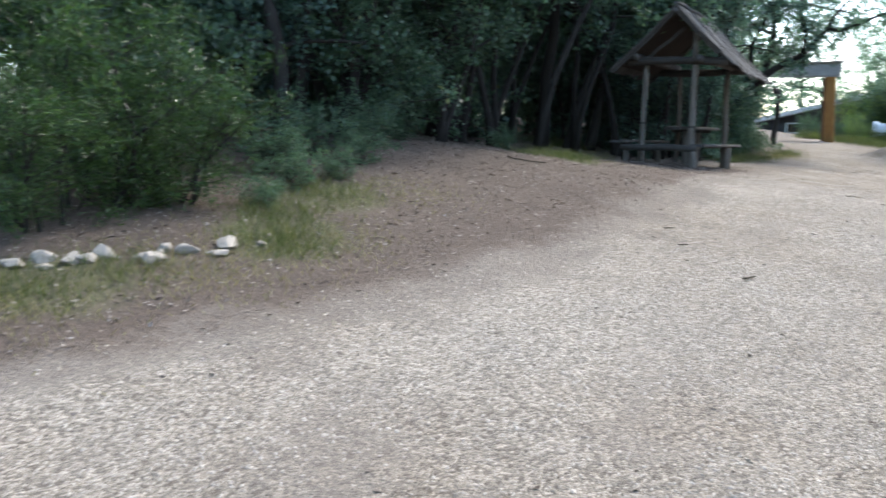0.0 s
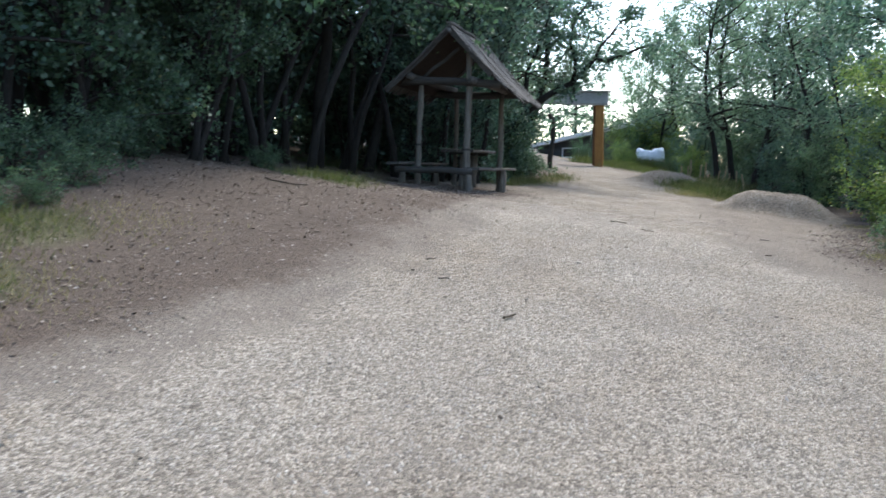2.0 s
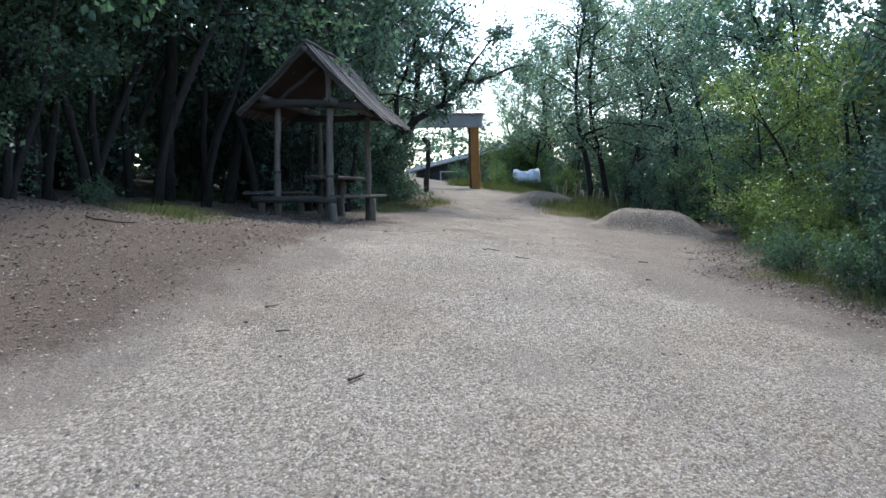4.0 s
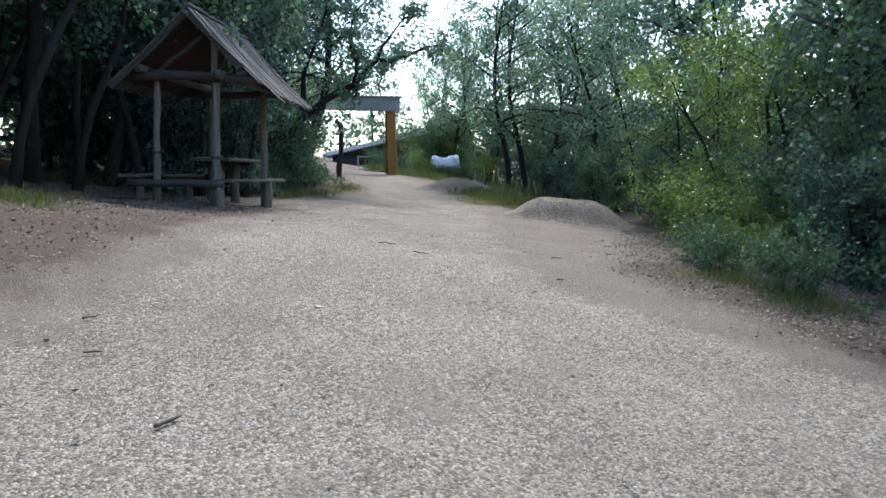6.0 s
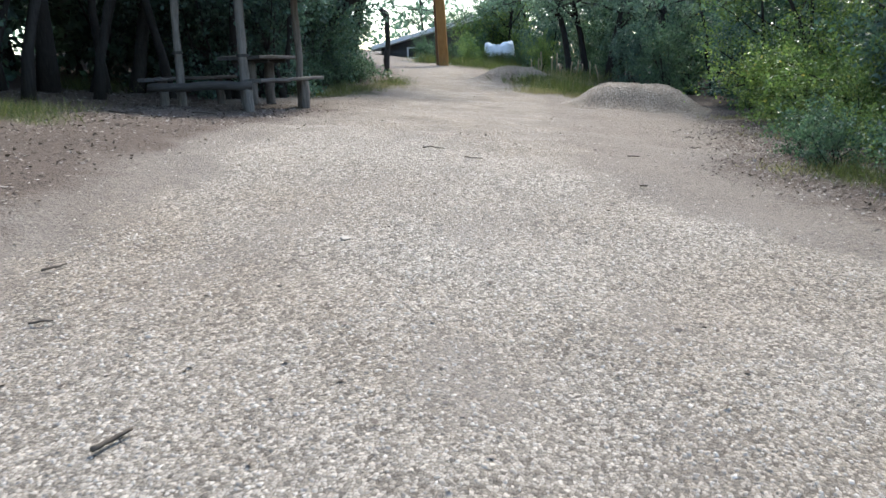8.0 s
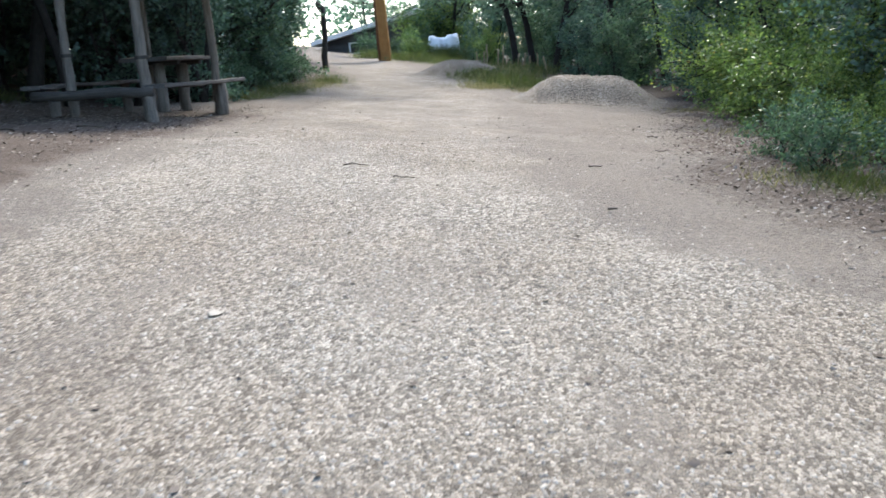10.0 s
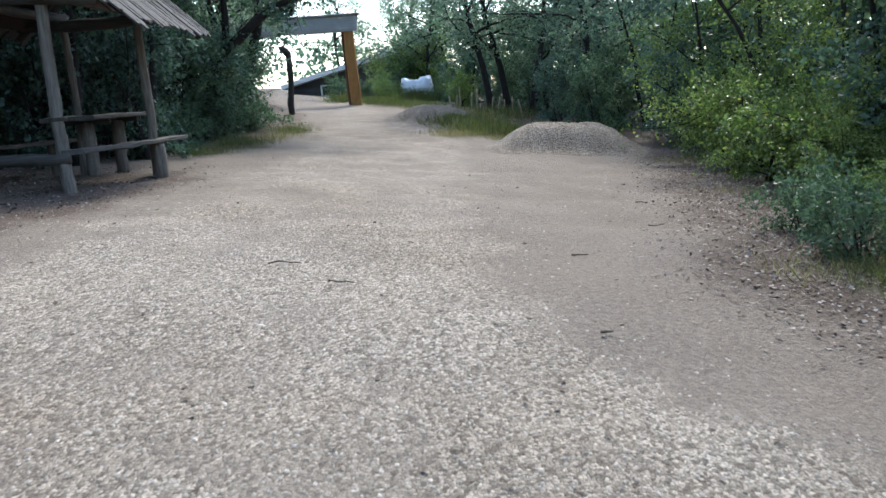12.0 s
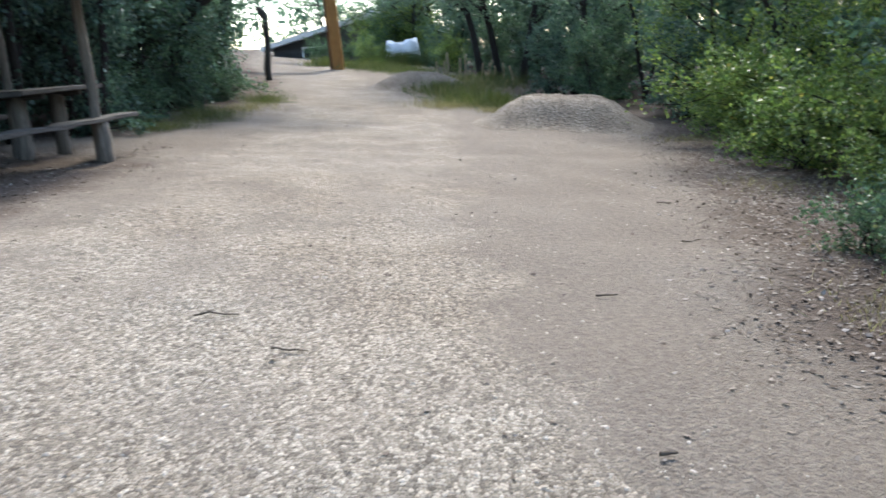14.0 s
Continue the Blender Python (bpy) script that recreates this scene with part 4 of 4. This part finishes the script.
scatter_grass("grass", "green and yellowing grass tufts along the woods' edge",
              [(-4.35, 4.8, 0.45, 1100, 0.13), (-4.9, 5.4, 0.5, 900, 0.15), (-5.2, 6.4, 0.6, 900, 0.15), (-4.7, 2.8, 0.45, 700, 0.13), (-4.6, 3.5, 0.45, 500, 0.13), (-4.9, 11.9, 0.55, 700, 0.2), (-5.8, 13.2, 0.8, 500, 0.22), (2.95, 11.9, 0.45, 600, 0.2), (3.3, 10.9, 0.5, 500, 0.2),
               (0.9, 27.2, 0.9, 1600, 0.4), (0.3, 29.6, 0.9, 1400, 0.4), (1.3, 32.4, 1.2, 1200, 0.5), (-3.7, 26.2, 0.5, 700, 0.3), (-4.1, 23.2, 0.6, 900, 0.3), (-4.3, 21.4, 0.6, 700, 0.25), (-1.8, 38.0, 1.4, 2200, 0.35), (-0.8, 36.2, 1.0, 1400, 0.3), (-2.8, 39.2, 1.0, 1200, 0.4), (-7.8, 18.4, 0.8, 900, 0.3), (-4.6, 41, 0.7, 700, 0.5), (-1.7, 43.9, 0.9, 1500, 0.65), (-0.6, 43.6, 0.8, 800, 0.7)], M_GRASS)
scatter_grass("dry_grass", "thin straw-coloured dry grass on the trodden earth",
              [(-4.3, 4.0, 0.8, 1300, 0.08), (-4.1, 5.2, 0.6, 700, 0.07), (-4.7, 7.0, 0.8, 700, 0.07), (-4.6, 2.6, 0.8, 800, 0.09), (3.3, 13.6, 0.6, 300, 0.08), (3.8, 16.8, 0.8, 400, 0.1), (-3.7, 24.6, 0.6, 500, 0.2), (0.2, 26.2, 0.8, 900, 0.25), (0.5, 29.0, 0.9, 1100, 0.35), (0.6, 31.6, 0.9, 900, 0.4), (1.3, 25.6, 0.5, 500, 0.2), (4.2, 21.4, 0.7, 500, 0.12), (2.6, 12.2, 0.5, 400, 0.1), (-5.6, 13.0, 0.7, 700, 0.16)], M_STRAW)


def chips(name, label, x, y, size, flat, mat, sides=5, seed=51, category="gravel"):
    """Small angular stones: a ring of corners, a top and a sunken foot."""
    g = np.random.default_rng(seed)
    n = len(x)
    ang = (np.arange(sides) / sides * 2 * math.pi)[None, :] + g.uniform(0, 6.28, (n, 1)) + g.normal(0, 0.25, (n, sides))
    rad = size[:, None] * g.uniform(0.6, 1.15, (n, sides))
    long = g.uniform(0.55, 1.0, n)[:, None]
    turn = g.uniform(0, math.pi, n)[:, None]
    px, py = rad * np.cos(ang), rad * np.sin(ang) * long
    rx, ry = px * np.cos(turn) - py * np.sin(turn), px * np.sin(turn) + py * np.cos(turn)
    z0 = lie(x, y)[:, None]
    low = np.stack([x[:, None] + rx, y[:, None] + ry, z0 - 0.006 + 0 * rx], -1)
    h = (size * flat * g.uniform(0.5, 1.2, n))[:, None] * (1 + g.normal(0, 0.3, (n, sides)))
    high = np.stack([x[:, None] + rx * 0.7, y[:, None] + ry * 0.7, z0 + h], -1)
    v = np.concatenate([low, high], 1).reshape(-1, 3)
    i = (np.arange(n) * 2 * sides)[:, None]
    tris = []
    for s in range(sides):
        q = (s + 1) % sides
        tris += [(s, q, sides + q), (s, sides + q, sides + s)]
    tris += [(sides, sides + s, sides + s + 1) for s in range(1, sides - 1)]
    f = (i[:, :, None] + np.array(tris)[None]).reshape(-1, 3)
    tagged(new(name, fast_mesh(name, v, f, mat)), label, category, kind="stuff")


def strew(n, x0, x1, y0, y1, chance, seed, skew=1.0):
    g = np.random.default_rng(seed)
    x, y = g.uniform(x0, x1, n), y0 + (y1 - y0) * g.uniform(0, 1, n) ** skew
    keep = g.uniform(0, 1, n) < chance(x, y)
    return x[keep], y[keep], g


x, y, g = strew(130000, -4.4, 4.2, 1.8, 15.0, lambda a, b: gravel_share(a, b) ** 1.2 * np.clip(1.2 - 0.065 * b, 0.2, 1) * (0.35 + 0.65 * smooth01(np.sin(1.7 * a + 0.9 * np.sin(0.8 * b) + 1) * np.sin(0.9 * b + 0.7 * a) + 0.5 * np.sin(3.1 * a - 1.3 * b), -0.7, 0.3)), 61)
chips("gravel", "pale warm grey angular gravel chips spread over the path", x, y, g.uniform(0.006, 0.017, len(x)), 0.32, M_STONE, 4)
x, y, g = strew(9000, -6.0, 4.0, 2.0, 22, lambda a, b: (0.75 - 0.55 * gravel_share(a, b)) * (0.35 + 0.65 * (a > -1.5)), 62)
chips("loose_stones", "scattered pale pebbles on the brown earth", x, y, g.uniform(0.005, 0.015, len(x)), 0.28, M_STONE, 4, 63)


def dead_leaves():
    g = np.random.default_rng(71)
    x, y, _ = strew(180000, -8, 5.5, 2, 25, lambda a, b: np.clip(litter_share(a, b), 0.13, 1) ** 1.6 * 0.6, 72)
    more_x, more_y, _ = strew(34000, 1.0, 5.0, 9.5, 22, lambda a, b: litter_share(a, b), 73)
    x, y = np.concatenate([x, more_x]), np.concatenate([y, more_y])
    n = len(x)
    p = np.stack([x, y, lie(x, y) + g.uniform(0.003, 0.02, n)], -1)
    d = np.stack([g.normal(size=n), g.normal(size=n), g.normal(0, 0.12, n)], -1)
    size = g.uniform(0.016, 0.045, n)
    v, f = blades(p, d, size, size * 0.32, g, True)
    tagged(new("leaf_litter", fast_mesh("leaf_litter", v, f, M_LITTER)), "brown dead leaves strewn under the trees", "leaves", kind="stuff")


dead_leaves()

# ---- single stones and sticks ----


def rock(x, y, size, seed, tall=0.6, mat=M_ROCK, label="pale grey edging rock half sunk in grass", group="row of rocks edging the bushes"):
    bm = bmesh.new()
    bmesh.ops.create_icosphere(bm, subdivisions=3, radius=1)
    g = np.random.default_rng(seed)
    sx, sy, sz = size * g.uniform(0.8, 1.25), size * g.uniform(0.6, 0.95), size * tall * g.uniform(0.8, 1.2)
    cuts = [Vector(g.normal(size=3)).normalized() for _ in range(13)]
    for v in bm.verts:
        for c in cuts:
            over = v.co.dot(c) - 0.6
            if over > 0:
                v.co -= c * over * 0.85
        v.co *= 1 + 0.08 * noise.noise(v.co * 2.5 + Vector((seed, 0, 0)))
        v.co = Vector((v.co.x * sx, v.co.y * sy, v.co.z * sz))
    me = bpy.data.meshes.new("rock")
    bm.to_mesh(me)
    bm.free()
    me.materials.append(mat)
    ob = new("rock", me)
    ob.location = (x, y, zat(x, y) + sz * 0.22)
    ob.rotation_euler = (0, 0, g.uniform(0, 6))
    return tagged(ob, label, "rock", group)


for i in range(18):
    f = i / 17
    x, y = -5.1 + 0.72 * f + 0.1 * math.sin(5 * i), 2.95 + 1.6 * f + 0.1 * math.cos(3 * i)
    rock(x, y, (0.11, 0.07, 0.13, 0.065, 0.095, 0.115, 0.06)[i % 7], 200 + i, (0.6, 0.45, 0.5, 0.7)[i % 4])
rock(-0.95, 9.07, 0.055, 230, 0.22, M_STONE, "flat pale stone lying on the gravel path", "")


def stick(x, y, length, r, turn, seed):
    a = Vector((x - length / 2 * math.cos(turn), y - length / 2 * math.sin(turn), 0))
    b = Vector((x + length / 2 * math.cos(turn), y + length / 2 * math.sin(turn), 0))
    a.z, b.z = zat(a.x, a.y) + r + 0.012, zat(b.x, b.y) + r + 0.012
    tagged(part("stick", log(a, b, r, length * 0.02, 7, 6, 0.6, seed), M_TWIG, smooth=True), "short dark fallen stick on the gravel", "stick", "sticks on the path")


for i, (x, y, l, r, a) in enumerate([(-1.16, 6.79, 0.15, 0.010, 1.15), (-4.85, 10.4, 0.55, 0.012, 0.1), (-0.8, 12.05, 0.2, 0.005, 0.15), (-0.4, 11.7, 0.16, 0.005, -0.1), (1.08, 12.56, 0.12, 0.006, 0.2), (0.98, 10.95, 0.06, 0.008, 0.1), (-4.6, 13.6, 0.35, 0.01, 0.5), (1.9, 13.9, 0.14, 0.005, 0.2), (-2.2, 8.2, 0.14, 0.007, 1.2), (2.1, 15.4, 0.12, 0.005, -0.3), (-3.9, 14.2, 0.3, 0.01, 0.3), (-1.9, 7.6, 0.1, 0.006, 0.4)]):
    stick(x, y, l, r, a, 300 + i)
